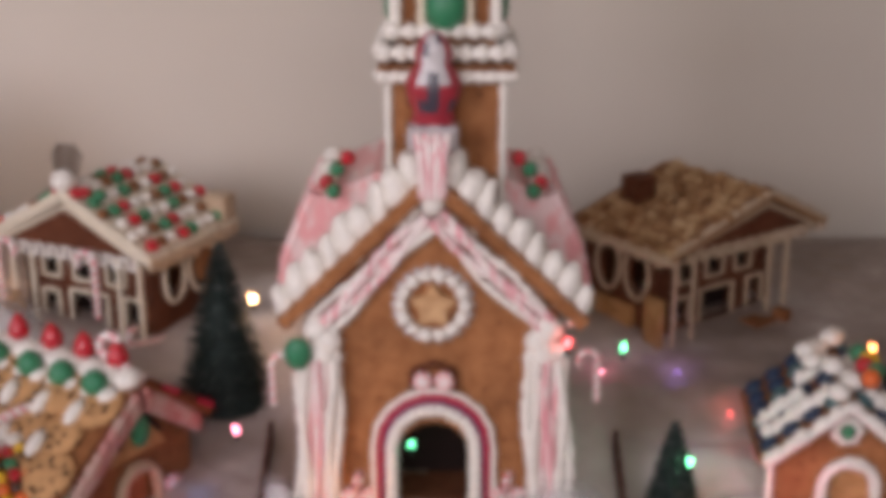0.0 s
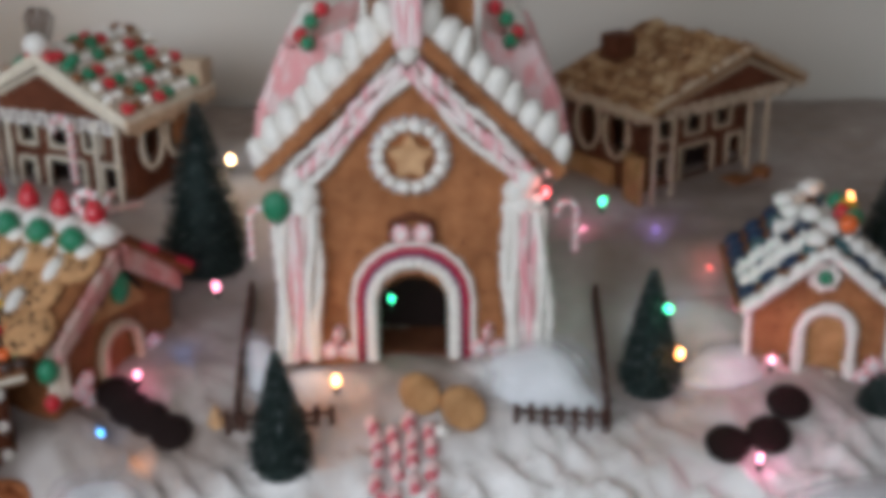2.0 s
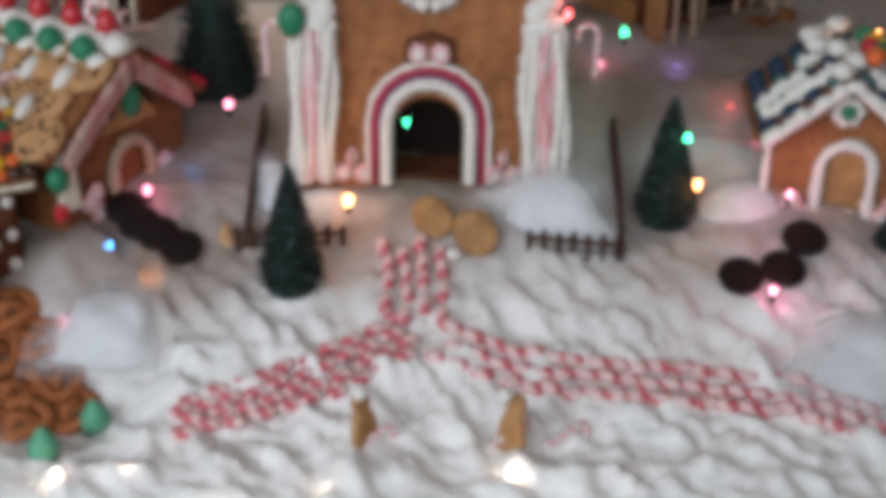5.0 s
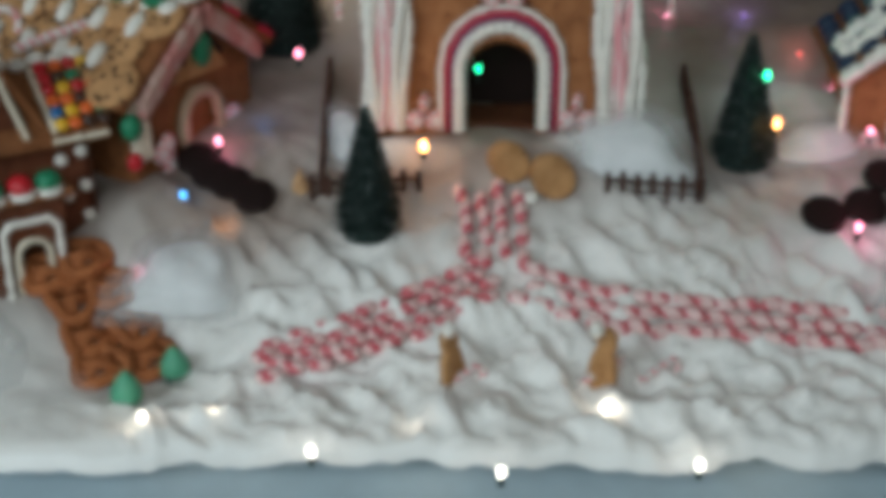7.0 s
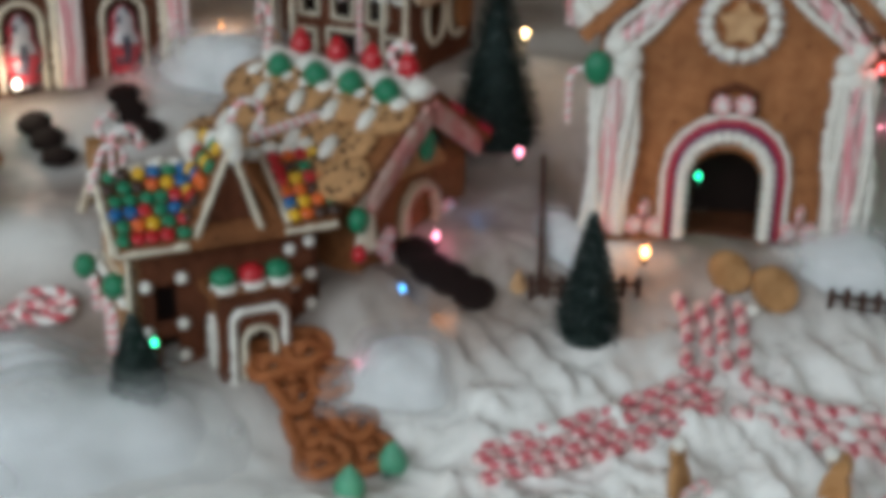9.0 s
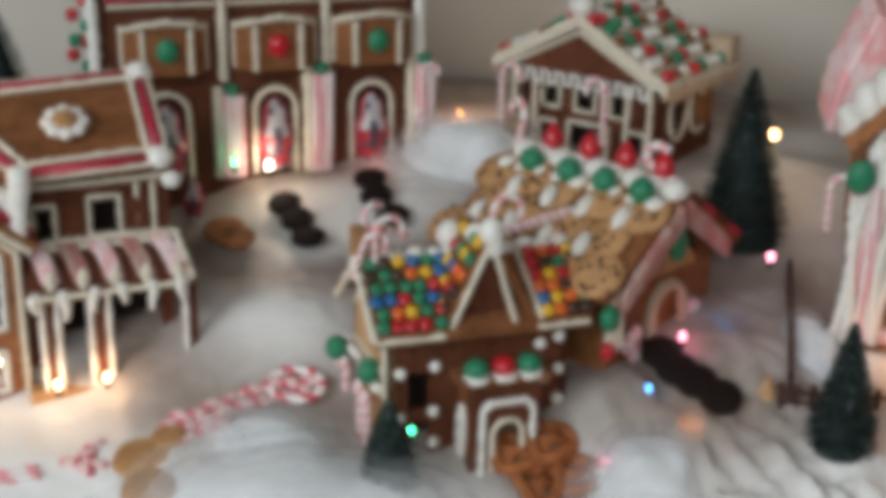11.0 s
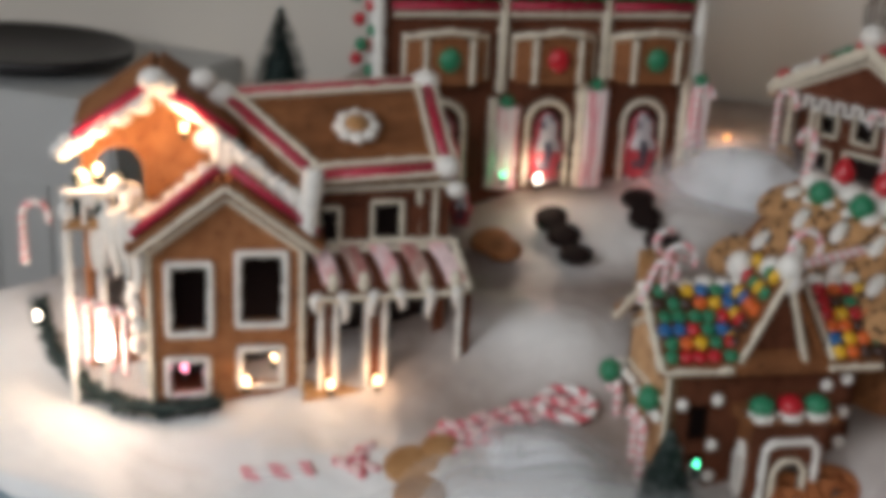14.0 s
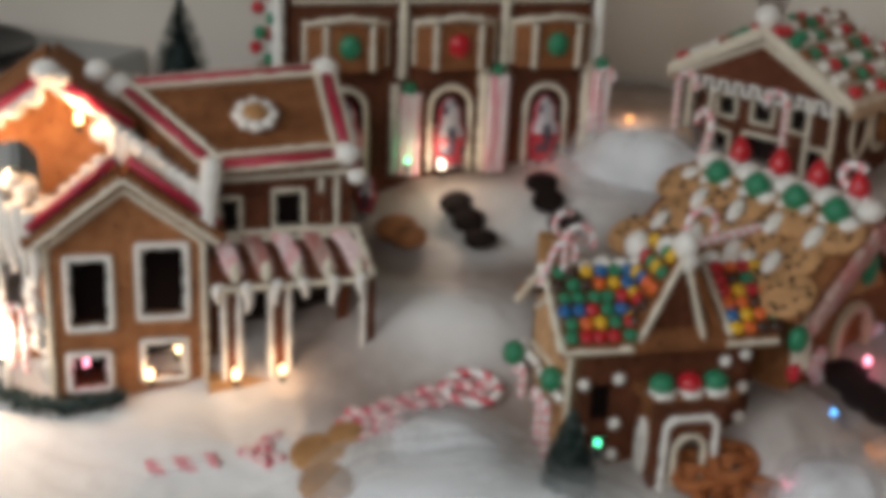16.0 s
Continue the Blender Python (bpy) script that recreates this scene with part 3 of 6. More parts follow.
for i in range(22):
    a = 2 * math.pi * i / 22
    add_ball(bm, (0.0385 * math.cos(a), -0.002, 0.228 + 0.0385 * math.sin(a)), 0.0045, (1, 0.8, 1), 8, 5)
part("bead_rim", bm, FOIL_W, wreath)
bm = bmesh.new()
star = []
for i in range(10):
    a = 2 * math.pi * i / 10 + math.pi / 2
    rr = 0.0235 if i % 2 == 0 else 0.0145
    star.append((rr * math.cos(a), 0.228 + rr * math.sin(a)))
add_plate(bm, star, [], -0.012, 0.001)
part("star_cookie", bm, GB_PALE, wreath, "small golden gingerbread star")
# back wing with steep pink sides
bm = bmesh.new()
add_plate(bm, [(-0.16, 0.2), (-0.153, 0.25), (-0.122, 0.318), (-0.06, 0.345), (0.06, 0.345), (0.122, 0.318), (0.153, 0.25), (0.16, 0.2)], [], 0.075, 0.232)
part("back_roof", bm, PINK, church, "steep roof of pale pink candy strips")
for s in (-1, 1):
    bm = bmesh.new()
    for k in range(5):
        add_tube(bm, [(s * 0.164, 0.08 + 0.035 * k, 0.2), (s * 0.157, 0.08 + 0.035 * k, 0.25), (s * 0.126, 0.082 + 0.035 * k, 0.322)], 0.0075, 7, 0, wob=0.4)
    part("ribbon_strip", bm, PINK, church, "pink candy ribbons down the roof side")
    beads(church, "icing_dollop", [((s * 0.112, 0.085 + i * 0.03, 0.335 + 0.004 * (i % 2)), 0.0125, (1, 1.1, 0.8)) for i in range(4)], ICING)
    for i, (dx, dy, dz, mt) in enumerate(((0.1, 0.075, 0.334, GREEN), (0.112, 0.082, 0.318, RED), (0.088, 0.072, 0.347, RED), (0.104, 0.07, 0.312, GREEN))):
        bm = bmesh.new()
        add_ball(bm, (s * dx, dy - 0.01, dz + 0.018), 0.0085, (1, 1, 1), 9, 6)
        part("gumdrop", bm, mt, church)
# dark floor and sheet added inside, standing in for the doorway's shade
bm = bmesh.new()
add_box(bm, (0, 0.115, -0.004), (0.235, 0.21, 0.012))
part("dark_floor_board", bm, GB_DARK, church)
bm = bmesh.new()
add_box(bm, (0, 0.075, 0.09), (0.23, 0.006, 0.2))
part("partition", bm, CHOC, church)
# steeple
bm = bmesh.new()
add_box(bm, (0.013, 0.098, 0.375), (0.115, 0.115, 0.16))
bmesh.ops.bevel(bm, geom=bm.edges[:], offset=0.002, segments=1, affect="EDGES")
tower = part("tower", bm, GB, church, "square brown gingerbread tower")
for s in (-1, 1):
    rope(tower, [(0.013 + s * 0.0575, 0.04, 0.3), (0.013 + s * 0.0575, 0.04, 0.452)], 0.004)
bm = bmesh.new()
add_box(bm, (0.013, 0.098, 0.462), (0.136, 0.136, 0.01))
part("ledge", bm, GB_MID, tower)
sq = lambda h, z: [(0.013 - h, 0.098 - h, z), (0.013 + h, 0.098 - h, z), (0.013 + h, 0.098 + h, z), (0.013 - h, 0.098 + h, z)]
rope(tower, sq(0.066, 0.455), 0.0065, closed=True, shell=0.2, period=0.012, wob=0)
rope(tower, sq(0.064, 0.478), 0.008, closed=True, shell=0.3, period=0.016, wob=0)
rope(tower, sq(0.055, 0.498), 0.0075, closed=True, shell=0.3, period=0.016, wob=0)
bm = bmesh.new()
add_box(bm, (0.013, 0.098, 0.535), (0.098, 0.098, 0.14))
part("belfry", bm, GB_MID, tower)
for s in (-1, 1):
    for fy in (0.049, 0.147):
        rope(tower, [(0.013 + s * 0.05, fy, 0.49), (0.013 + s * 0.05, fy, 0.61)], 0.0065)
    rope(tower, [(0.013 + s * 0.024, 0.046, 0.492), (0.013 + s * 0.024, 0.046, 0.6)], 0.0045, CREAM)
for dx, dy in ((0, 0.044), (-0.05, 0.075), (0.051, 0.075), (-0.05, 0.12), (0.051, 0.12)):
    bm = bmesh.new()
    add_ball(bm, (0.013 + dx, dy, 0.522), 0.021, (1, 0.75, 1.25) if abs(dx) < 0.01 else (0.6, 0.8, 1.25), 12, 9)
    part("green_gumdrop", bm, GREEN, tower)
rope(tower, sq(0.052, 0.606), 0.008, closed=True, shell=0.3, period=0.016, wob=0)


def foil_figure(m, h, label):
    """A squat foil-wrapped sweet: rounded shape in bands of red, silver and dark foil."""
    bm = bmesh.new()
    prof = [(0.0, 0.0), (0.19, 0.01), (0.23, 0.08), (0.2, 0.2), (0.26, 0.33), (0.28, 0.48), (0.22, 0.6), (0.17, 0.66), (0.19, 0.76), (0.15, 0.88), (0.07, 0.97), (0.0, 1.0)]
    seg = 14
    rows = [[bm.verts.new((r * h * math.cos(2 * math.pi * j / seg), r * h * 0.6 * math.sin(2 * math.pi * j / seg), z * h)) for j in range(seg if r else 1)] for r, z in prof]
    for i, (a, b) in enumerate(zip(rows, rows[1:])):
        for j in range(seg):
            k = (j + 1) % seg
            quad = [a[0], b[k], b[j]] if len(a) == 1 else [a[j], a[k], b[0]] if len(b) == 1 else [a[j], a[k], b[k], b[j]]
            f = bm.faces.new(quad)
            f.smooth = True
            front = 8 <= j <= 12
            mark = 2 if (i * 3 + j * 2) % 7 == 0 else 1
            f.material_index = (2 if j % 2 else 1) if i < 2 else mark if front and 5 <= i <= 9 and j in (9, 10, 11) else 2 if front and i in (3, 4) and j == 10 else 2 if i == 3 and j % 3 == 0 else 0
    return solo("foil_figure", bm, [FOIL_R, FOIL_W, FOIL_K], m, label, "sweet", "foil figures")


foil_figure(pose(-0.012, 1.315, 0.545), 0.1, "red and silver foil-wrapped sweet on the church ridge")
bm = bmesh.new()
add_box(bm, (0.0, 0.012, 0.4), (0.05, 0.03, 0.022))
part("pedestal", bm, FOIL_W, church)
# side ornaments
bm = bmesh.new()
add_ball(bm, (-0.137, -0.022, 0.182), 0.0145, (1, 0.6, 1.25), 10, 7)
part("green_gumdrop", bm, GREEN, church)
cane(church, pose(-0.164, -0.02, 0.125, 0, 0, 0), 0.056, 0.011, 0.0034)
cane(church, pose(0.17, 0.0, 0.12, 0, 0, 180), 0.056, 0.01, 0.003)


def hall(m, label, side, roof_mat, category="gingerbread house", top=(0.0, 0.176), eaves=(-0.125, 0.125)):
    """A columned hall with a pediment: front at y 0, ridge running back."""
    line = TAN_ICING if side < 0 else CREAM
    h = thing("gingerbread_hall", m, label, category)
    holes = [rect(-0.075, 0.006, -0.05, 0.04), rect(-0.03, 0.002, 0.028, 0.045), rect(0.055, 0.006, 0.083, 0.045), rect(-0.072, 0.06, -0.045, 0.088), rect(-0.022, 0.06, 0.008, 0.092), rect(0.03, 0.06, 0.058, 0.092)]
    bm = bmesh.new()
    add_plate(bm, [(-0.1, -0.03), (0.1, -0.03), (0.1, 0.115), (-0.1, 0.115)], [r[::-1] for r in holes], 0.02, 0.028)
    part("front_wall", bm, GB_DARK, h)
    for r in holes:
        x0, z0, x1, z1 = r[0][0], r[0][1], r[2][0], r[2][1]
        rope(h, [(x0, 0.018, z0), (x0, 0.018, z1), (x1, 0.018, z1), (x1, 0.018, z0)], 0.0027, line, name="window_icing", closed=z0 > 0.05)
    bm = bmesh.new()
    add_plate(bm, [(eaves[0] + 0.013, 0.112), (eaves[1] - 0.013, 0.112), (top[0], top[1] - 0.004)], [], -0.012, -0.004)
    part("pediment", bm, GB_DARK, h)
    for s in (-1, 1):
        bm = bmesh.new()
        if s == side:
            hs = [oval(0.058, 0.072, 0.018, 0.03)[::-1], oval(0.112, 0.068, 0.018, 0.03)[::-1]]
        else:
            hs = []
        add_plate(bm, [(0.02, -0.03), (0.155, -0.03), (0.155, 0.115), (0.02, 0.115)], hs, 0, 0.008, m=pose(s * 0.1 + (0.004 if s < 0 else 0.004), 0, 0, 0, 0, 90))
        wall = part("side_wall", bm, GB_DARK, h)
        if s == side:
            for yc in (0.058, 0.112):
                rope(wall, [(s * 0.105, a, b) for a, b in oval(yc, 0.07, 0.022, 0.034)], 0.0032, line, closed=True, name="oval_icing")
        ex = eaves[0] if s < 0 else eaves[1]
        slab(h, "roof_panel", top, (ex, 0.108), -0.02, 0.175, 0.01, roof_mat, "")
        rope(h, [(top[0], -0.018, top[1] + 0.01), (ex + s * 0.002, -0.018, 0.117)], 0.005, TAN_ICING if side < 0 else CREAM, name="eave_icing")
        rope(h, [(top[0], -0.014, top[1] - 0.008), (ex - s * 0.017, -0.014, 0.112)], 0.003, line, name="pediment_icing")
        # icing drips along the side eave
        beads(h, "eave_drip", [((ex - s * 0.001, -0.01 + i * 0.0175, 0.108 - 0.004 * (i % 2)), 0.0105, (0.7, 1, 0.9 + 0.3 * (i % 3) / 2)) for i in range(11)], TAN_ICING)
        for x in (0.1, 0.068):
            rope(h, [(s * x, -0.006, -0.02), (s * x, -0.006, 0.112)], 0.0032, line, name="column")
    # stepped icing frieze under the pediment
    pts, x, up = [], eaves[0] + 0.025, 0
    while x < eaves[1] - 0.025:
        pts += [(x, -0.01, 0.112 - 0.014 * up), (x + 0.011, -0.01, 0.112 - 0.014 * up)]
        x, up = x + 0.011, 1 - up
    rope(h, pts, 0.0029, TAN_ICING if side < 0 else ICING, name="frieze", wob=0.2)
    bm = bmesh.new()
    add_plate(bm, [(-0.1, -0.03), (0.1, -0.03), (0.1, 0.115), (top[0], top[1] - 0.012), (-0.1, 0.115)], [], 0.155, 0.163)
    part("back_wall", bm, GB_DARK, h)
    # added dark sheet: the unlit interior behind the windows, put into colour
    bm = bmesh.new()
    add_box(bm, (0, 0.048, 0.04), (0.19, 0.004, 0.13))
    part("inner_dark_sheet", bm, CHOC, h)
    return h


library = hall(pose(-0.464, 1.627, 0.212, 0, 0, -25), "brown gingerbread hall with white columns and candy-covered roof", 1, CREAM)
bm0 = bmesh.new()
add_ball(bm0, (0, 0, 0), 0.0095, (1, 1, 0.75), 9, 6)
DROP_R = part("red_gumdrop", bm0, RED, library, "", pose(0.02, 0.0, 0.185))
bm0 = bmesh.new()
add_ball(bm0, (0, 0, 0), 0.0095, (1, 1, 0.75), 9, 6)
DROP_G = part("green_gumdrop", bm0, GREEN, library, "", pose(0.035, 0.01, 0.18))
bm0 = bmesh.new()
add_ball(bm0, (0, 0, 0), 0.008, (1, 1, 0.8), 8, 5)
DOLLOP = part("icing_dollop", bm0, ICING, library, "", pose(0.0, 0.03, 0.19))
bm0 = bmesh.new()
add_ball(bm0, (0, 0, 0), 0.0085, (1, 1, 0.6), 8, 5)
NUT = part("pretzel_bit", bm0, GB_MID, library, "", pose(0.01, 0.05, 0.188))
rnd = random.Random(4)
for s in (-1, 1):
    for i in range(6):
        for j in range(9):
            q, y = 0.1 + i * 0.165, -0.008 + j * 0.0205 + 0.008 * (i % 2)
            x, z = s * 0.128 * q, 0.19 - 0.0675 * q
            src = (DROP_R, DOLLOP, DROP_G, DOLLOP, NUT)[(i * 2 + j * 3 + (i * j) % 2) % 5]
            repeat(src.name.split(".")[0], src.data, library, pose(x + rnd.uniform(-0.002, 0.002), y, z + 0.002, 0, s * 28, 0))
for x in (-0.108, 0.045):
    cane(library, pose(x, -0.022, 0.03, 0, 0, 180 if x > 0 else 0), 0.085, 0.013, 0.004)
cane(library, pose(0.112, 0.02, 0.0, 0, -78, 90), 0.075, 0.01, 0.0042)
bm = bmesh.new()
add_ball(bm, (-0.098, -0.012, 0.018), 0.024, (0.7, 0.6, 1.1), 10, 7)
part("gingerbread_shrub", bm, GB_LIGHT, library)
bm = bmesh.new()
add_plate(bm, oval(0.116, 0.07, 0.017, 0.026), [], -0.004, 0.004, m=pose(0.112, 0, 0, 0, 0, 90))
part("oval_door", bm, GB, library, "oval gingerbread door")
bm = bmesh.new()
add_ball(bm, (0, -0.012, 0.2), 0.0165, (1, 1, 0.9), 10, 7)
ball = part("ridge_dollop", bm, ICING, library)
for k in range(7):
    a = -0.9 + 0.3 * k
    bm = bmesh.new()
    add_tube(bm, [(-0.004 + 0.005 * k - 0.012, -0.005, 0.205), (-0.01 + 0.01 * a + 0.004 * k, -0.004, 0.232 + 0.004 * (k % 3)), (0.012 * a, -0.002 + 0.004 * (k % 2), 0.243)], 0.0016, 5)
    part("twig", bm, TWIG, ball, "dark twig")
bm = bmesh.new()
add_box(bm, (0.112, 0.155, 0.138), (0.034, 0.03, 0.036))
bmesh.ops.bevel(bm, geom=bm.edges[:], offset=0.003, segments=1, affect="EDGES")
part("chimney", bm, TAN_ICING, library, "pale icing-coated chimney block")

lodge = hall(pose(0.36, 1.6405, 0.218, 0, 0, 35), "dark gingerbread hall with cereal-covered roof and oval windows", -1, CEREAL, top=(0.05, 0.16), eaves=(-0.118, 0.155))
rnd = random.Random(9)
bm0 = bmesh.new()
add_ball(bm0, (0, 0, 0), 0.0085, (1, 0.8, 0.5), 7, 4)
FLAKE = part("cereal_piece", bm0, FLAKES, lodge, "", pose(0.03, 0.03, 0.168))
for i in range(10):
    for j in range(15):
        q = 0.03 + i * 0.105
        repeat("cereal_piece", FLAKE.data, lodge, pose(0.05 - 0.17 * q + rnd.uniform(-0.005, 0.005), -0.014 + j * 0.0125 + rnd.uniform(-0.004, 0.004), 0.172 - 0.054 * q, rnd.uniform(-25, 25), -18 + rnd.uniform(-20, 20), 0) @ pose(0, 0, 0, 0, 0, rnd.uniform(0, 180)) @ Matrix.Scale(rnd.uniform(0.8, 1.35), 4))
bm = bmesh.new()
add_box(bm, (-0.045, 0.125, 0.15), (0.034, 0.03, 0.05))
part("chimney", bm, GB_DARK, lodge)
bm = bmesh.new()
for k in range(3):
    add_tube(bm, [(-0.112, 0.006 + 0.01 * k, -0.015), (-0.112, 0.006 + 0.01 * k, 0.05)], 0.006, 8)
part("wafer_post", bm, GB_LIGHT, lodge, "pale wafer stick posts")
bm = bmesh.new()
add_box(bm, (-0.105, 0.11, 0.0), (0.014, 0.1, 0.05))
part("plinth", bm, GB_LIGHT, lodge)
bm = bmesh.new()
add_box(bm, (0.045, -0.02, -0.004), (0.05, 0.03, 0.012))
add_box(bm, (0.065, -0.035, 0.003), (0.012, 0.02, 0.024))
part("bench", bm, GB_MID, lodge)
# ---- row house with three bays ----
row = thing("gingerbread_row_house", pose(-0.844, 1.511, 0.2, 0, 0, 32), "dark gingerbread row house with three bays and awnings", "gingerbread house")
BAYS = [(-0.12, -0.192, -0.05), (0.013, -0.05, 0.078), (0.137, 0.078, 0.192)]
bm = bmesh.new()
add_plate(bm, [(-0.192, -0.04), (0.192, -0.04), (0.192, 0.255), (-0.192, 0.255)], [arch(0.046, 0.1, c, 0.0)[::-1] for c, _, _ in BAYS], 0, 0.009)
part("front_wall", bm, GB_DARK, row)
bm = bmesh.new()
add_plate(bm, [(-0.192, -0.04), (0.192, -0.04), (0.192, 0.255), (-0.192, 0.255)], [], 0.13, 0.139)
part("back_wall", bm, GB_DARK, row)
for s in (-1, 1):
    bm = bmesh.new()
    add_plate(bm, [(0, -0.04), (0.139, -0.04), (0.139, 0.255), (0.07, 0.32), (0, 0.255)], [], 0, 0.009, m=pose(s * 0.188 + 0.0045, 0, 0, 0, 0, 90))
    side = part("side_wall", bm, GB_DARK, row)
    rope(side, [(s * 0.2, -0.004, -0.02), (s * 0.2, -0.004, 0.25), (s * 0.2, 0.07, 0.318), (s * 0.2, 0.14, 0.25)], 0.007, name="corner_icing")
for sy, y in ((-1, -0.018), (1, 0.157)):
    bm = bmesh.new()
    add_plate(bm, [(y, 0.24), (0.07, 0.322), (0.07, 0.332), (y, 0.25)], [], -0.2, 0.2, m=pose(0, 0, 0, 0, 0, 90) @ pose(0, 0, 0))
    part("roof_panel", bm, GB_MID, row)
for c, a, b in BAYS:
    # green scalloped awning leaves above a red licorice band
    for i in range(7):
        for j in range(2):
            bm = bmesh.new()
            x = a + 0.012 + (b - a - 0.024) * i / 6
            add_ball(bm, (x + 0.006 * j, -0.014 + 0.02 * j, 0.248 + 0.018 * j), 0.0115, (0.95, 0.8, 1.25), 8, 6)
            part("green_leaf_candy", bm, LEAF, row)
    bm = bmesh.new()
    add_tube(bm, [(a + 0.006, -0.01, 0.226), (b - 0.006, -0.01, 0.226)], 0.0052, 8)
    part("red_licorice_band", bm, DKRED, row)
    rope(row, [(a + 0.008, -0.006, 0.215), (b - 0.008, -0.006, 0.215)], 0.003, CREAM)
    # bay window box: front and canted sides
    bm = bmesh.new()
    add_plate(bm, arch(0.058, 0.062, c, 0.135, 6), [], -0.03, -0.022)
    bay = part("bay_front", bm, GB_MID, row, "brown gingerbread bay window")
    for s in (-1, 1):
        bm = bmesh.new()
        add_box(bm, (0, 0, 0.163), (0.026, 0.006, 0.056), m=pose(c + s * 0.039, -0.015, 0, 0, 0, s * 38))
        part("bay_side", bm, GB_MID, bay)
        rope(bay, [(c + s * 0.028, -0.031, 0.136), (c + s * 0.028, -0.031, 0.19)], 0.0035, CREAM)
        rope(bay, [(c + s * 0.049, -0.008, 0.138), (c + s * 0.049, -0.008, 0.186)], 0.0032, CREAM)
    rope(bay, [(c - 0.05, -0.006, 0.188), (c - 0.03, -0.03, 0.196), (c, -0.034, 0.2), (c + 0.03, -0.03, 0.196), (c + 0.05, -0.006, 0.188)], 0.004, CREAM)
    bm = bmesh.new()
    add_ball(bm, (c, -0.034, 0.166), 0.0135, (1, 0.6, 1.1), 12, 8)
    part("bay_gumdrop", bm, RED if abs(c - 0.013) < 0.01 else GREEN, bay)
    rope(row, on_front(arch(0.052, 0.108, c, 0.0), -0.004), 0.0036, CREAM, name="door_icing")
    lo = Vector(row.matrix_basis @ Vector((c, -0.002, 0.004)))
    foil_figure(Matrix.Translation(lo) @ pose(0, 0, 0, 0, 0, 32), 0.092, "red and silver foil-wrapped sweet in an arched doorway")
foil_figure(pose(-0.908, 1.428, land(-0.908, 1.428) + 0.004, 0, 0, 20), 0.05, "small dark and red foil-wrapped sweet beside a biscuit")
for x in (-0.05, 0.078):
    rope(row, [(x, -0.006, 0.12), (x, -0.006, 0.25)], 0.0058, CREAM, name="party_wall_icing")
for x, top in ((-0.042, 0.104), (0.07, 0.125), (0.204, 0.13)):
    bm = bmesh.new()
    for k in range(4):
        add_tube(bm, [(x + 0.0058 * (k - 1.5), -0.014, 0.0 if x < 0.2 else 0.05), (x + 0.006 * (k - 1.5) + 0.002, -0.014, top)], 0.0046, 7, 0, wob=0.3)
    rope(row, [(x - 0.016, -0.008, 0.0), (x - 0.016, -0.008, top + 0.01)], 0.0065, CREAM, name="post_icing")
    post = part("candy_post", bm, RIBBON, row, "pink and white candy post")
    bm = bmesh.new()
    add_ball(bm, (x, -0.014, top + 0.006), 0.0095, (1, 0.9, 0.9), 9, 6)
    part("green_gumdrop", bm, GREEN, post)
cane(row, pose(0.2, -0.02, 0.06, 0, 0, 0), 0.07, 0.01, 0.0034)
for i in range(6):
    for j, mt in enumerate((RED, GREEN)):
        bm = bmesh.new()
        add_ball(bm, (-0.206 - 0.014 * j, 0.004 + 0.02 * ((i + j) % 3), 0.115 + 0.026 * i + 0.01 * j), 0.0085, (1, 1, 1), 9, 6)
        part("wall_gumdrop", bm, (RED, GREEN)[(i + j) % 2], row)
for y in (0.02, 0.05):
    rope(row, [(-0.2, y, 0.09), (-0.203, y, 0.25)], 0.0045, ICING)

# ---- corner house with two gables and a porch ----
corner = thing("gingerbread_corner_house", pose(-1.049, 1.099, 0.045, 0, 0, 30), "lit gingerbread house with porch, balcony and red-trimmed roof", "gingerbread house")
WIN = [rect(-0.058, 0.078, -0.018, 0.153), rect(0.014, 0.087, 0.06, 0.164), rect(-0.06, 0.008, -0.022, 0.045), rect(0.016, 0.016, 0.057, 0.056)]
bm = bmesh.new()
add_plate(bm, [(-0.08, -0.03), (0.08, -0.03), (0.08, 0.18), (0, 0.24), (-0.08, 0.18)], [w[::-1] for w in WIN], 0, 0.009)
gable = part("gable_wall", bm, GB, corner)
for w in WIN:
    x0, z0, x1, z1 = w[0][0], w[0][1], w[2][0], w[2][1]
    rope(gable, on_front(rect(x0 - 0.002, z0 - 0.002, x1 + 0.002, z1 + 0.002), -0.003), 0.0037, ICING, closed=True, name="window_icing")
for s in (-1, 1):
    bm = bmesh.new()
    add_box(bm, (s * 0.0755, 0.1, 0.075), (0.009, 0.18, 0.21))
    part("side_wall", bm, GB, corner)
    rope(corner, [(s * 0.079, -0.002, -0.02), (s * 0.079, -0.002, 0.17)], 0.0036, CREAM)
    slab(corner, "gable_roof_panel", (0, 0.243), (s * 0.096, 0.171), -0.02, 0.1, 0.01, GB_MID)
    rope(corner, [(0, -0.021, 0.243), (s * 0.094, -0.021, 0.172)], 0.0032, CREAM, name="verge_icing")
    rope(corner, [(0, -0.008, 0.228), (s * 0.08, -0.008, 0.168)], 0.003, CREAM, name="gable_icing")
    bm = bmesh.new()
    add_tube(bm, [(s * 0.006, -0.012, 0.262), (s * 0.094, -0.012, 0.192)], 0.0052, 8)
    part("red_licorice_verge", bm, DKRED, corner)
    rope(corner, [(s * 0.006, -0.002, 0.266), (s * 0.096, -0.002, 0.196)], 0.0026, CREAM)
# icing running down in long icicles where the roofs meet
rnd = random.Random(2)


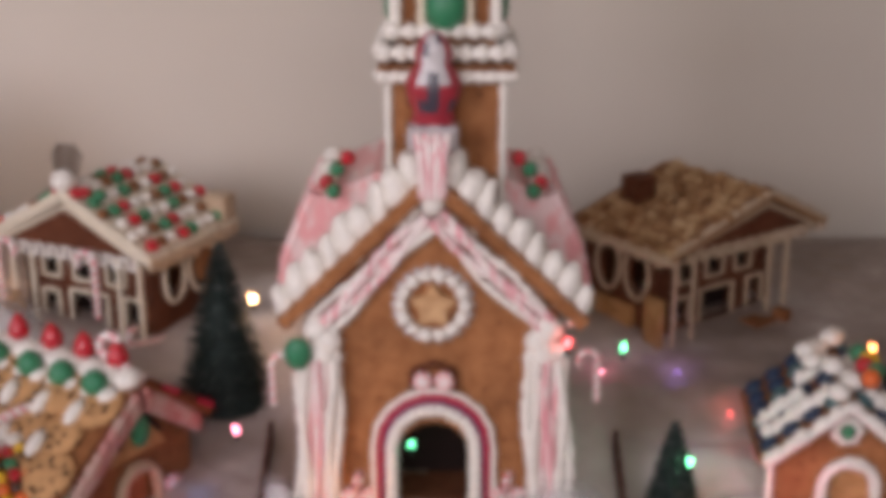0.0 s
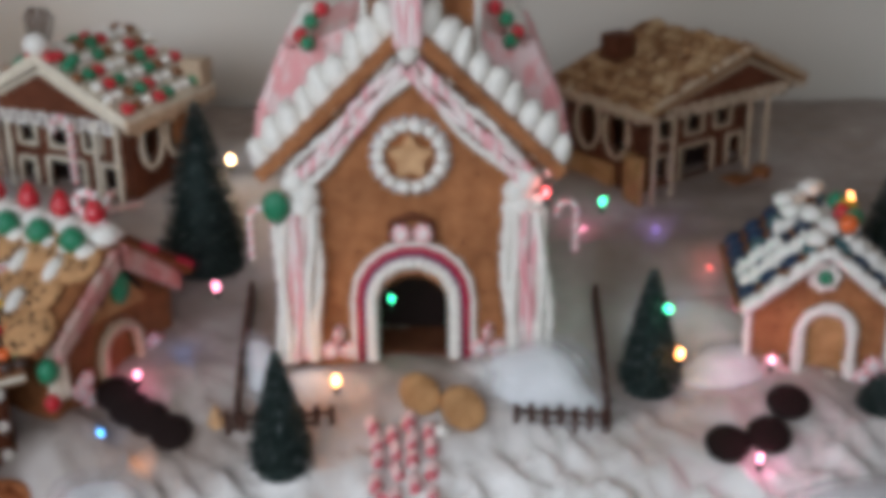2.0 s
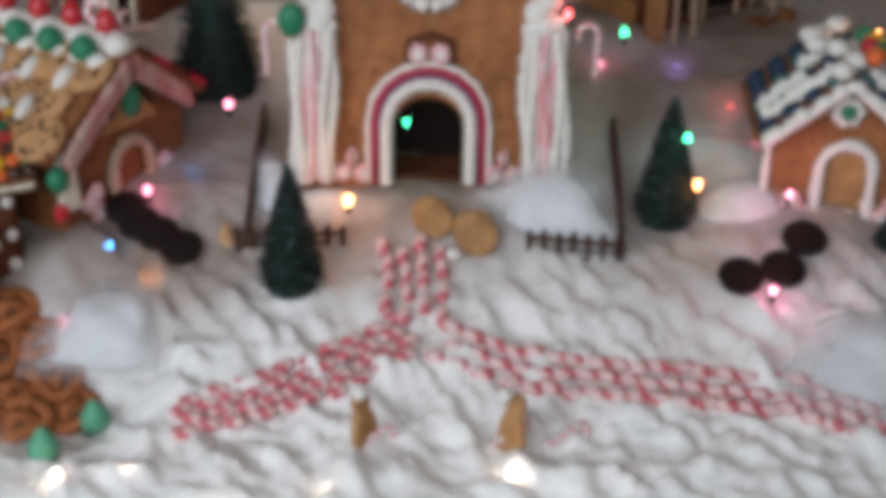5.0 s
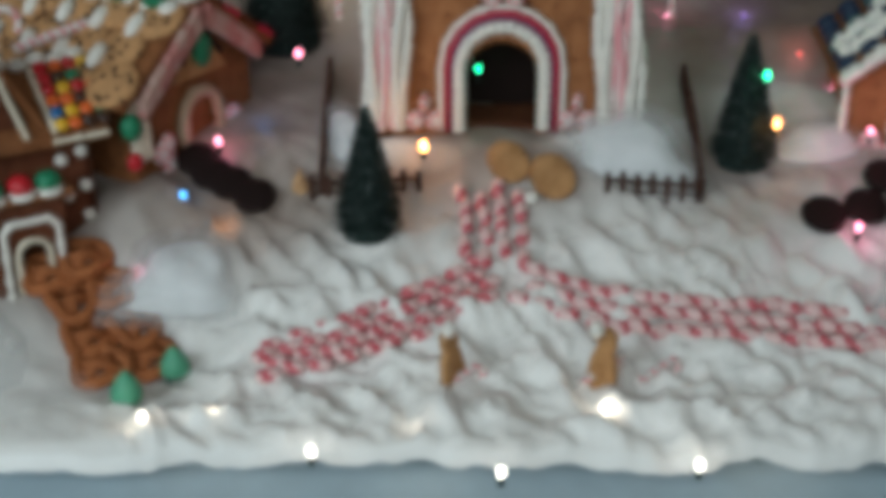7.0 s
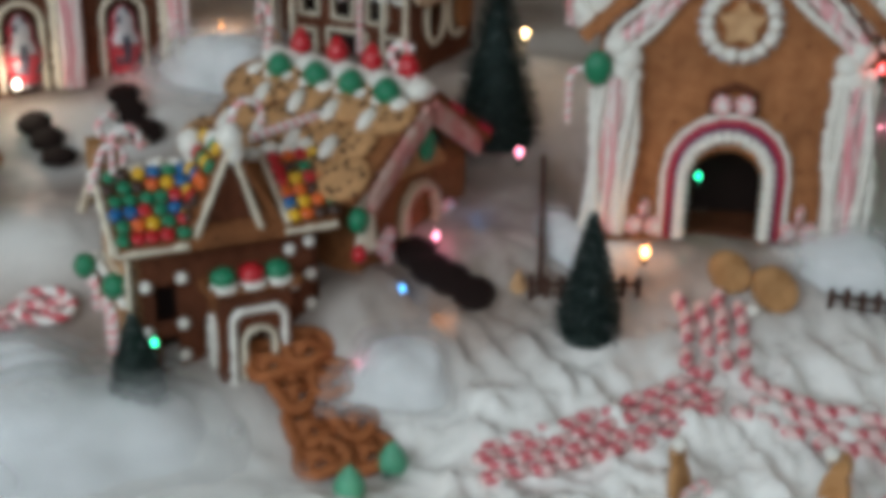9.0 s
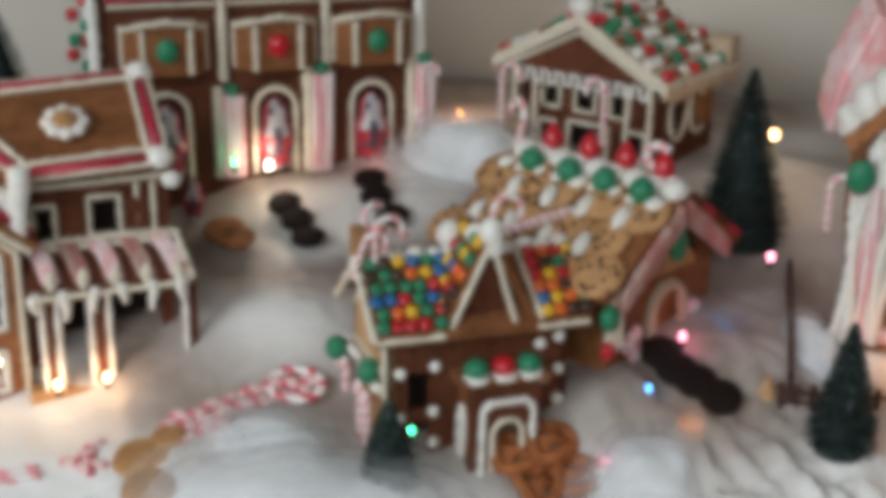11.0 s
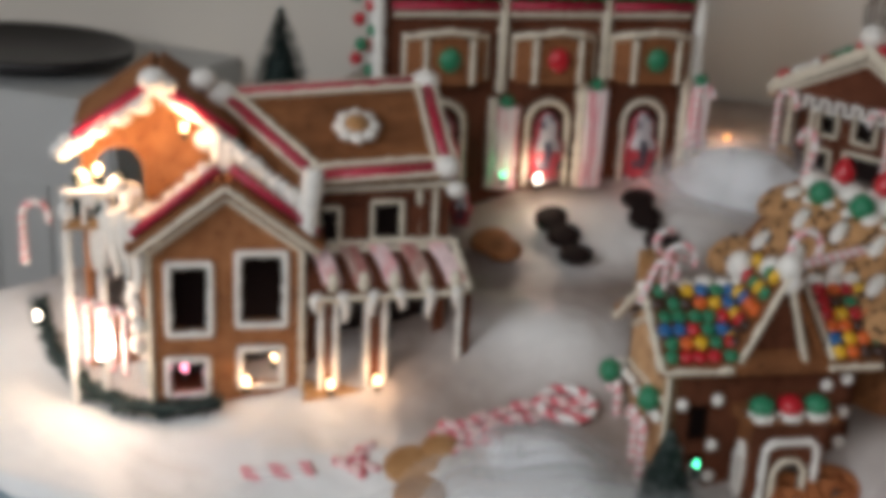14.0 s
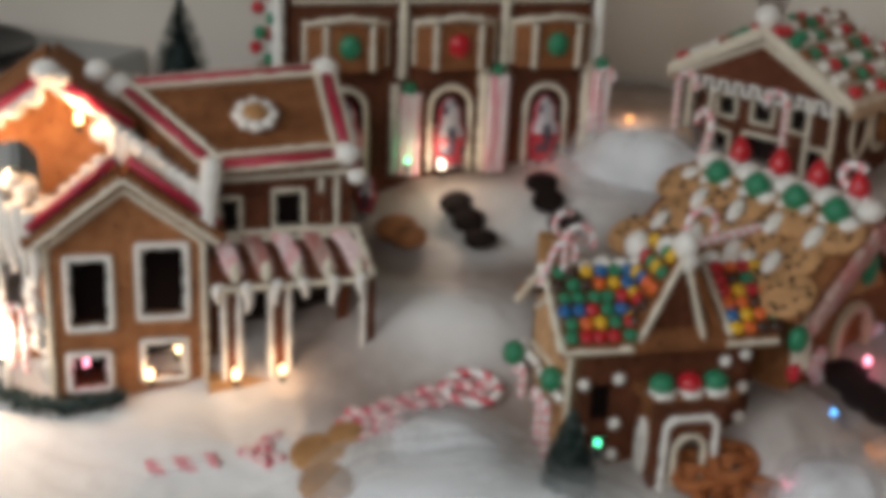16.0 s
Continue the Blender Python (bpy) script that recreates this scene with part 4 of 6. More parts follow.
def icicle(parent, top, length, r, lean=0.0):
    """A dripping run of icing, thick at its root and drawn out to a blunt tip."""
    bm = bmesh.new()
    n, rows = 8, []
    for i in range(9):
        q = i / 8
        rr = r * (0.75 + 0.35 * math.sin(min(1, q * 3) * 1.6)) * (1 - 0.72 * q ** 1.4) + r * 0.06
        c = Vector(top) + Vector((lean * q + 0.0015 * math.sin(q * 5 + top[0] * 90), 0, -length * q))
        rows.append([bm.verts.new(c + Vector((rr * math.cos(6.283 * j / n), rr * 0.85 * math.sin(6.283 * j / n), 0))) for j in range(n)])
    for a, b in zip(rows, rows[1:]):
        for j in range(n):
            f = bm.faces.new((a[j], a[(j + 1) % n], b[(j + 1) % n], b[j]))
            f.smooth = True
    bm.faces.new(rows[0])
    bm.faces.new(rows[-1][::-1])
    part("icicle", bm, ICING, parent, "long white icing icicle")


for i in range(13):
    q = i / 12
    icicle(corner, (-0.012 + 0.094 * q + 0.003 * rnd.random(), 0.036 - 0.05 * q, 0.29 - 0.062 * q), 0.034 + 0.04 * rnd.random() - 0.012 * q, 0.006 + 0.0035 * rnd.random())
for z, r, ln in ((0.262, 0.0115, 0.078), (0.248, 0.009, 0.072)):
    icicle(corner, (0.087, -0.014, z), ln, r)
for i in range(7):
    q = i / 6
    icicle(corner, (-0.02 - 0.072 * q, 0.0 + 0.004 * (i % 2), 0.262 - 0.062 * q), 0.03 + 0.03 * rnd.random() * q, 0.007)
for i in range(5):
    icicle(corner, (-0.09 - 0.011 * i, -0.006 + 0.012 * i, 0.21 + 0.006 * (i % 2)), 0.06 + 0.03 * rnd.random(), 0.0085)
# main wing
bm = bmesh.new()
MW = [rect(0.098, 0.162, 0.12, 0.205), rect(0.155, 0.17, 0.187, 0.212)]
add_plate(bm, [(0.08, -0.03), (0.238, -0.03), (0.238, 0.24), (0.08, 0.24)], [w[::-1] for w in MW] + [rect(0.1, 0.01, 0.15, 0.1)[::-1], rect(0.17, 0.01, 0.225, 0.1)[::-1]], 0.028, 0.036)
main = part("main_wall", bm, GB_DARK, corner)
for w in MW:
    x0, z0, x1, z1 = w[0][0], w[0][1], w[2][0], w[2][1]
    rope(main, on_front(rect(x0, z0, x1, z1), 0.025), 0.0026, CREAM, closed=True, name="window_icing")
for x in (0.205, 0.222):
    rope(main, [(x, 0.025, 0.165), (x, 0.025, 0.225)], 0.0026, CREAM)
for x0 in (0.124, 0.19):
    bm = bmesh.new()
    add_box(bm, (x0 + 0.013, 0.025, 0.188), (0.02, 0.005, 0.042))
    part("shutter", bm, GB_DARK, main)
rope(main, [(0.085, 0.022, 0.226), (0.236, 0.022, 0.232)], 0.003, CREAM)
rope(main, [(0.085, 0.022, 0.158), (0.238, 0.022, 0.162)], 0.0035, CREAM)
bm = bmesh.new()
add_plate(bm, [(0.034, -0.03), (0.2, -0.03), (0.2, 0.24), (0.125, 0.305), (0.034, 0.24)], [], 0, 0.008, m=pose(0.238, 0, 0, 0, 0, 90))
part("end_wall", bm, GB_DARK, corner)
bm = bmesh.new()
add_box(bm, (0.08, 0.205, 0.1), (0.32, 0.008, 0.27))
part("back_wall", bm, GB_DARK, corner)
RF = [(0.0, 0.126, 0.303), (0.222, 0.126, 0.318), (0.23, 0.01, 0.255), (0.092, 0.008, 0.246)]
for lower in (((0.23, 0.01, 0.255), (0.05, 0.008, 0.244)), ((0.23, 0.22, 0.25), (-0.005, 0.22, 0.236))):
    bm = bmesh.new()
    up = [Vector(RF[0]), Vector(RF[1]), Vector(lower[0]), Vector(lower[1])]
    tops = [bm.verts.new(v) for v in up]
    lows = [bm.verts.new(v - Vector((0, 0, 0.013))) for v in up]
    bm.faces.new(tops)
    bm.faces.new(lows[::-1])
    for i in range(4):
        bm.faces.new((tops[i], tops[(i + 1) % 4], lows[(i + 1) % 4], lows[i]))
    part("main_roof_panel", bm, GB_MID, corner)
for a, b in ((0, 1), (1, 2), (2, 3), (0, 3)):
    pa, pb = Vector(RF[a]), Vector(RF[b])
    bm = bmesh.new()
    add_tube(bm, [pa, pb], 0.0064, 8)
    part("red_licorice_trim", bm, DKRED, corner)
    ins = (Vector((0.13, 0.07, 0.285)) - (pa + pb) / 2).normalized() * 0.011
    out = -ins * 0.8
    rope(corner, [pa + ins + Vector((0, 0, 0.003)), pb + ins + Vector((0, 0, 0.003))], 0.0032, CREAM, name="trim_icing")
    rope(corner, [pa + out, pb + out], 0.0026, CREAM, name="trim_icing")
for p, r in ((RF[0], 0.016), (RF[1], 0.0145), (RF[2], 0.014), ((0.24, 0.004, 0.232), 0.01), ((-0.02, 0.12, 0.32), 0.014)):
    bm = bmesh.new()
    add_ball(bm, p, r, (1.1, 1, 0.9), 10, 7)
    part("icing_dollop", bm, ICING, corner)
# dark sheets and floor added behind the openings as painted interior shade
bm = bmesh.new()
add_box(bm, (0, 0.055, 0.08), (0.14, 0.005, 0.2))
part("inner_dark_sheet", bm, CHOC, corner)
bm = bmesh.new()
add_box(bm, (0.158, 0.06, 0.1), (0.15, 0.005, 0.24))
part("inner_dark_sheet", bm, CHOC, corner)
bm = bmesh.new()
add_box(bm, (0.0, 0.03, 0.0), (0.14, 0.045, 0.008))
part("inner_dark_floor", bm, GB_DARK, corner)
# flower on the roof
roofm = pose(0.139, 0.056, 0.284, 29, 0, 0)
bm = bmesh.new()
for i in range(8):
    a = 2 * math.pi * i / 8
    add_ball(bm, (0.017 * math.cos(a), 0.017 * math.sin(a), 0.003), 0.0085, (1, 1, 0.7), 9, 6, 0, roofm)
flower = part("icing_flower", bm, ICING, corner, "white icing flower with gingerbread centre")
bm = bmesh.new()
add_ball(bm, (0, 0, 0.006), 0.0145, (1, 1, 0.55), 12, 7, 0, roofm)
part("flower_centre", bm, GB_LIGHT, flower)
# porch
bm = bmesh.new()
add_plate(bm, [(0.028, 0.16), (-0.022, 0.128), (-0.022, 0.121), (0.028, 0.152)], [], -0.252, -0.082, m=pose(0, 0, 0, 0, 0, 90))
porch = part("porch_roof", bm, GB_DARK, corner)
for i in range(5):
    # flat ribbons laid aslant, each ending in a dollop with an icicle under it
    x = 0.09 + i * 0.0325
    bm = bmesh.new()
    for k in range(3):
        o = 0.0058 * k
        add_tube(bm, [(x + o - 0.002, 0.026, 0.164), (x + o + 0.008, 0.006, 0.153), (x + o + 0.015, -0.018, 0.136)], 0.0042, 7, 0, wob=0.3)
    part("ribbon_candy", bm, PINK_DULL if i % 2 else PINK, porch, "slanting pink ribbon candy strip")
    bm = bmesh.new()
    add_ball(bm, (x + 0.02, -0.017, 0.137), 0.0075, (0.9, 1, 1.7), 9, 7)
    part("icing_dollop", bm, CREAM, porch)
for i in range(6):
    icicle(porch, (0.092 + 0.03 * i, -0.024, 0.128 + 0.001 * i), 0.022 + 0.012 * (i * 5 % 3) / 2, 0.0062)
rope(porch, [(0.084, -0.024, 0.121), (0.25, -0.024, 0.127)], 0.0034, CREAM)
rope(porch, [(0.084, 0.022, 0.166), (0.24, 0.022, 0.17)], 0.003, CREAM)
rope(porch, [(0.243, 0.024, 0.168), (0.254, -0.022, 0.13)], 0.0045, CREAM)
for x in (0.098, 0.114, 0.147, 0.166, 0.246):
    rope(porch, [(x, -0.017, -0.025), (x, -0.017, 0.12)], 0.0033, ICING, name="porch_post")
for x in (0.106, 0.156, 0.252):
    bm = bmesh.new()
    add_box(bm, (x, -0.012, 0.05), (0.013, 0.006, 0.14))
    part("post_board", bm, GB_DARK, porch)
bm = bmesh.new()
add_box(bm, (0.165, 0.003, 0.0), (0.17, 0.05, 0.03))
part("porch_floor", bm, GB_LIGHT, porch)
# left wing with its lit balcony
bm = bmesh.new()
add_plate(bm, [(-0.162, -0.03), (-0.002, -0.03), (-0.002, 0.262), (-0.07, 0.314), (-0.15, 0.258), (-0.15, -0.03)][1:], [arch(0.05, 0.06, -0.11, 0.195)[::-1], rect(-0.145, 0.06, -0.1, 0.14)[::-1]], 0.09, 0.098)
part("wing_wall", bm, GB, corner)
bm = bmesh.new()
add_box(bm, (-0.147, 0.15, 0.11), (0.008, 0.11, 0.28))
part("wing_side", bm, GB, corner)
for s in (-1, 1):
    a, b = Vector((-0.07, 0.05, 0.326)), Vector((-0.07 + s * 0.082, 0.05, 0.27))
    slab(corner, "wing_roof_panel", (a.x, a.z), (b.x, b.z), 0.05, 0.2, 0.009, GB)
    bm = bmesh.new()
    add_tube(bm, [a + Vector((0, -0.003, 0.01)), b + Vector((0, -0.003, 0.01))], 0.0056, 8)
    part("red_licorice_verge", bm, DKRED, corner)
    rope(corner, [a + Vector((0, -0.004, 0)), b + Vector((0, -0.004, 0))], 0.004, ICING, name="verge_icing")
for p, r in (((-0.07, 0.046, 0.338), 0.015), ((-0.058, 0.046, 0.332), 0.011), ((-0.156, 0.05, 0.27), 0.013), ((-0.146, 0.055, 0.28), 0.011), ((-0.015, 0.06, 0.27), 0.015)):
    beads(corner, "icing_dollop", [(p, r, (1.1, 1, 0.85))], ICING)
bm = bmesh.new()
add_box(bm, (-0.125, 0.06, 0.19), (0.08, 0.07, 0.01))
bal = part("balcony", bm, GB_LIGHT, corner)
for i in range(5):
    rope(bal, [(-0.162 + 0.019 * i, 0.027, 0.19), (-0.162 + 0.019 * i, 0.027, 0.222)], 0.0032, ICING, name="baluster")
rope(bal, [(-0.166, 0.026, 0.224), (-0.084, 0.026, 0.224)], 0.0052, ICING, name="balcony_rail")
for x in (-0.162, -0.128):
    rope(bal, [(x, 0.03, -0.02), (x, 0.03, 0.19)], 0.005, ICING, name="balcony_post")
bm = bmesh.new()
for k in range(3):
    add_tube(bm, [(-0.15 + 0.024 * k, 0.03, 0.2), (-0.146 + 0.02 * k, 0.03, 0.224), (-0.15 + 0.022 * k, 0.034, 0.243)], 0.006, 7, 0, wob=0.5)
part("balcony_greenery", bm, NEEDLE, bal)
beads(corner, "corner_lump", [((-0.1 + 0.018 * rnd.random(), -0.004 + 0.03 * rnd.random(), 0.02 + 0.013 * i), 0.0095, (1, 0.9, 1.2)) for i in range(16)], ICING)
beads(bal, "balcony_lump", [((-0.16 + 0.013 * i, 0.032 + 0.02 * (i % 2), 0.203 + 0.014 * ((i * 5) % 3)), 0.0105, (1, 1, 1)) for i in range(7)] + [((-0.165 + 0.02 * i, 0.05, 0.262 + 0.012 * i), 0.0105, (1.2, 1, 0.9)) for i in range(5)], ICING)
for i in range(4):
    cane(corner, pose(-0.105 - 0.014 * i, -0.0 + 0.012 * i, 0.03, 0, 0, 180), 0.075, 0.008, 0.0036)
cane(corner, pose(-0.215, 0.1, 0.12, 0, 0, 0), 0.07, 0.014, 0.0042)

# ---- cottage with a roof of candy buttons ----
cottage = thing("gingerbread_candy_cottage", pose(-0.497, 1.1475, 0.078, 0, 0, 30), "brown gingerbread cottage with colourful candy-button roof", "gingerbread house")
bm = bmesh.new()
add_plate(bm, [(-0.093, -0.05), (0.093, -0.05), (0.093, 0.098), (0.044, 0.098), (0.006, 0.186), (-0.034, 0.098), (-0.093, 0.098)], [rect(-0.072, 0.02, -0.05, 0.06)[::-1], rect(-0.068, -0.03, -0.05, 0.006)[::-1]], 0, 0.008)
part("front_wall", bm, GB_DARK, cottage)
bm = bmesh.new()
add_plate(bm, [(-0.093, -0.05), (0.093, -0.05), (0.093, 0.098), (-0.093, 0.098)], [], 0.124, 0.13)
part("back_wall", bm, GB_DARK, cottage)
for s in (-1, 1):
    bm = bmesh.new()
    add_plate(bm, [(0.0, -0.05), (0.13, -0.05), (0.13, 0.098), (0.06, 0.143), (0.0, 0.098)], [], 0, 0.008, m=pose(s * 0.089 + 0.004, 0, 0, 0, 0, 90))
    # left end paler: the light from the left is put into its colour
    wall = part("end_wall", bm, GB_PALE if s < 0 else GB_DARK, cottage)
    if s < 0:
        rope(wall, [(-0.094, 0.006, 0.092), (-0.094, 0.06, 0.132), (-0.094, 0.12, 0.092)], 0.003, CREAM, name="gable_icing")
        rope(wall, [(-0.094, 0.006, 0.06), (-0.094, 0.124, 0.05)], 0.003, CREAM, name="gable_icing")
for yb in (-0.016, 0.14):
    bm = bmesh.new()
    za, zb = 0.147, 0.098
    add_plate(bm, [(0.06, za), (yb, zb), (yb, zb + 0.008), (0.06, za + 0.009)], [], -0.11, 0.11, m=pose(0, 0, 0, 0, 0, 90))
    part("roof_panel", bm, GB_MID, cottage)
for s in (-1, 1):
    slab(cottage, "dormer_roof_panel", (0.006, 0.188), (0.006 + s * (0.046 if s < 0 else 0.05), 0.094), -0.008, 0.075, 0.007, GB_MID)
    rope(cottage, [(0.006, -0.01, 0.194), (0.006 + s * (0.042 if s < 0 else 0.03), -0.01, 0.098)], 0.003, CREAM, name="verge_icing")
rope(cottage, [(0.058, -0.016, 0.112), (0.056, 0.056, 0.156)], 0.003, CREAM)
rope(cottage, [(-0.108, -0.018, 0.104), (-0.04, -0.018, 0.104)], 0.003, CREAM, name="eave_icing")
rope(cottage, [(0.055, -0.018, 0.104), (0.108, -0.018, 0.104)], 0.003, CREAM, name="eave_icing")
rope(cottage, [(-0.109, -0.016, 0.104), (-0.109, 0.06, 0.157), (-0.111, 0.128, 0.098)], 0.0042, CREAM, name="verge_icing")
rope(cottage, [(-0.097, -0.003, -0.04), (-0.096, -0.003, 0.098)], 0.0028, CREAM)
# dark sheet added to paint the shade inside the windows
bm = bmesh.new()
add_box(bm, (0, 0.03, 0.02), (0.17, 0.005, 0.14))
part("inner_dark_sheet", bm, CHOC, cottage)
BUT = []
for mt in (RED, ORANGE, YELLOW, GREEN, BLUE, COCOA):
    b0 = bmesh.new()
    add_ball(b0, (0, 0, 0), 0.0073, (1, 1, 0.62), 12, 7)
    mesh = bpy.data.meshes.new("candy_button")
    b0.to_mesh(mesh)
    b0.free()
    mesh.materials.append(mt)
    BUT.append(mesh)
rnd = random.Random(11)
for i in range(7):
    for j in range(6):
        x, q = -0.1 + i * 0.0142 + 0.004 * (j % 2), 0.08 + j * 0.165
        if x > -0.006 - 0.035 * (1 - q):
            continue
        repeat("candy_button", rnd.choice(BUT), cottage, pose(x + rnd.uniform(-0.001, 0.001), -0.016 + 0.076 * q - 0.002, 0.109 + 0.049 * q + 0.004, 33 + rnd.uniform(-8, 8), rnd.uniform(-8, 8), 0))
for i in range(4):
    for j in range(6):
        x, q = 0.066 + i * 0.0138, 0.09 + j * 0.158
        repeat("candy_button", rnd.choice(BUT), cottage, pose(x + rnd.uniform(-0.001, 0.001), -0.016 + 0.076 * q - 0.002, 0.109 + 0.049 * q + 0.004, 33 + rnd.uniform(-8, 8), rnd.uniform(-8, 8), 0))
for i in range(4):
    for j in range(6):
        q = 0.1 + j * 0.16
        repeat("candy_button", rnd.choice(BUT), cottage, pose(0.006 - 0.049 * q - 0.006, 0.0 + i * 0.0145, 0.197 - 0.1 * q + 0.003, 0, -64 + rnd.uniform(-6, 6), 0))
beads(cottage, "ridge_bead", [((-0.105 + 0.019 * i, 0.062, 0.158 + 0.003 * (i % 2)), 0.0085, (1.2, 1, 0.8)) for i in range(12)], ICING)
bm = bmesh.new()
for p, r in (((-0.012, 0.064, 0.176), 0.014), ((0.008, -0.002, 0.2), 0.013), ((0.01, -0.004, 0.186), 0.011), ((0.0, 0.02, 0.19), 0.011)):
    add_ball(bm, p, r, (1, 1, 1.1), 9, 7)
part("ridge_icing", bm, ICING, cottage)
bm = bmesh.new()
add_box(bm, (-0.095, 0.068, 0.168), (0.03, 0.026, 0.042))
part("chimney", bm, GB_LIGHT, cottage)
cane(cottage, pose(-0.092, 0.05, 0.152, 0, 0, 0), 0.052, 0.014, 0.0034)
cane(cottage, pose(-0.115, 0.05, 0.145, 0, 20, 0), 0.05, 0.011, 0.0034)
cane(cottage, pose(0.012, 0.02, 0.18, 0, 10, 0), 0.05, 0.014, 0.0036)
cane(cottage, pose(-0.05, 0.08, 0.175, 0, -70, 20), 0.06, 0.011, 0.0034)
cane(cottage, pose(0.05, 0.075, 0.17, 0, 82, 10), 0.085, 0.01, 0.0052)
for x, y, z, mt in ((-0.114, 0.122, 0.04, GREEN), (-0.104, 0.026, 0.056, GREEN)):
    bm = bmesh.new()
    add_ball(bm, (x, y, z), 0.0135, (0.9, 1, 1), 10, 7)
    part("green_gumdrop", bm, mt, cottage)
beads(cottage, "side_dollop", [((-0.1, 0.012 + 0.02 * i, 0.044 - 0.003 * (i % 2)), 0.0075, (0.7, 1.2, 0.8)) for i in range(7)], ICING)
for y in (0.02, 0.045, 0.105, 0.135):
    cane(cottage, pose(-0.108, y, -0.058, 0, 0, 90), 0.088, 0.009, 0.0046)
for x, z in ((-0.08, 0.062), (-0.045, 0.066), (-0.081, 0.014), (-0.046, 0.018), (-0.081, -0.02), (-0.046, -0.016), (0.063, 0.078), (0.083, 0.084), (0.066, 0.04), (0.084, 0.048), (0.084, 0.016)):
    bm = bmesh.new()
    add_ball(bm, (x, -0.002, z), 0.0062, (1, 0.8, 1), 9, 6)
    part("icing_bead", bm, ICING, cottage)
# entrance porch
bm = bmesh.new()
add_plate(bm, [(-0.02, -0.05), (0.052, -0.05), (0.052, 0.052), (-0.02, 0.052)], [arch(0.026, 0.05, 0.018, -0.035)[::-1]], -0.036, -0.029)
entry = part("entrance_front", bm, GB_DARK, cottage)
for x in (-0.0165, 0.0485):
    bm = bmesh.new()
    add_box(bm, (x, -0.014, 0.0), (0.007, 0.03, 0.1))
    part("entrance_side", bm, GB_MID, entry)
bm = bmesh.new()
add_box(bm, (0.016, -0.018, 0.057), (0.092, 0.048, 0.009), m=pose(0, 0, 0, -4, 0, 0))
part("entrance_roof", bm, GB_MID, entry)
for x, mt in ((-0.012, GREEN), (0.016, RED), (0.042, GREEN)):
    bm = bmesh.new()
    add_ball(bm, (x, -0.028, 0.071), 0.0125, (1.05, 1, 0.85), 10, 7)
    part("roof_gumdrop", bm, mt, entry)
    bm = bmesh.new()
    add_ball(bm, (x, -0.03, 0.062), 0.0125, (1.25, 1, 0.45), 10, 6)
    part("icing_dollop", bm, ICING, entry)
rope(entry, on_front([(-0.008, -0.05), (-0.008, 0.03), (0.0, 0.038), (0.036, 0.038), (0.044, 0.03), (0.044, -0.05)], -0.039), 0.0036, ICING)
rope(entry, on_front(arch(0.031, 0.054, 0.018, -0.035), -0.039), 0.0032, CREAM)
rope(entry, [(-0.022, a, b) for a, b in oval(-0.016, 0.0, 0.008, 0.028)], 0.003, ICING, closed=True)

# ---- cookie house ----
cook = thing("gingerbread_cookie_house", pose(-0.333, 1.301, 0.12, 0, 0, 58), "gingerbread house roofed with chocolate chip cookies and gumdrops", "gingerbread house")
for y, hs in ((0.0, [arch(0.045, 0.066, 0.006, -0.01)[::-1]]), (0.19, [])):
    bm = bmesh.new()
    add_plate(bm, [(-0.09, -0.04), (0.09, -0.04), (0.09, 0.08), (0, 0.155), (-0.09, 0.08)], hs, y, y + 0.008)
    wall = part("end_wall", bm, GB_MID, cook)
for s in (-1, 1):
    bm = bmesh.new()
    add_box(bm, (s * 0.086, 0.099, 0.025), (0.008, 0.18, 0.13))
    part("side_wall", bm, GB_MID, cook)
    slab(cook, "roof_panel", (0, 0.158), (s * (0.118 if s < 0 else 0.104), 0.078 if s < 0 else 0.087), -0.02, 0.215, 0.008, GB_MID)
    bm = bmesh.new()
    for k in range(3):
        add_tube(bm, [(s * 0.004, -0.022, 0.155 - 0.008 * k), (s * (0.1 if s < 0 else 0.08), -0.024, (0.082 if s < 0 else 0.096) - 0.006 * k)], 0.0056, 7, 0, wob=0.3)
    part("gable_ribbon", bm, PINK_DULL, cook, "dull pink candy ribbon on the gable")
rope(cook, on_front(arch(0.055, 0.074, 0.006, -0.012), -0.004), 0.0066, TAN_ICING, name="door_icing")
bm = bmesh.new()
add_plate(bm, arch(0.044, 0.064, 0.006, -0.01), [], 0.003, 0.007)
part("door", bm, GB_MID, cook, "brown gingerbread door")
bm = bmesh.new()
add_plate(bm, [(-0.04, 0.082), (0.04, 0.082), (0.0, 0.142)], [], -0.012, -0.002)
part("gable_panel", bm, GB_LIGHT, cook)
bm = bmesh.new()
add_ball(bm, (0.001, -0.016, 0.11), 0.015, (0.85, 0.5, 1.25), 10, 7)
part("green_gumdrop", bm, GREEN, cook)
rope(cook, on_front([(-0.03, 0.1), (0.0, 0.135), (0.03, 0.1)], -0.015), 0.0028, CHOC, name="chocolate_line")
for dx, dz in ((-0.048, 0.0), (-0.06, 0.014), (0.05, 0.004), (0.062, 0.016), (0.052, 0.024), (-0.05, 0.022)):
    repeat("peppermint", MINT, cook, pose(dx, -0.006, dz, 90, 0, 0))
bm = bmesh.new()
for k in range(4):
    add_tube(bm, [(-0.094 + 0.005 * k, -0.006 - 0.003 * (k % 2), 0.018), (-0.096 + 0.005 * k, -0.006, 0.08)], 0.0046, 7, 0, wob=0.3)
part("corner_post", bm, CREAM, cook)
for z, r, mt in ((0.058, 0.0125, GREEN), (0.022, 0.009, RED)):
    bm = bmesh.new()
    add_ball(bm, (-0.104, -0.013, z), r, (1, 0.8, 1.1), 10, 7)
    part("corner_gumdrop", bm, mt, cook)
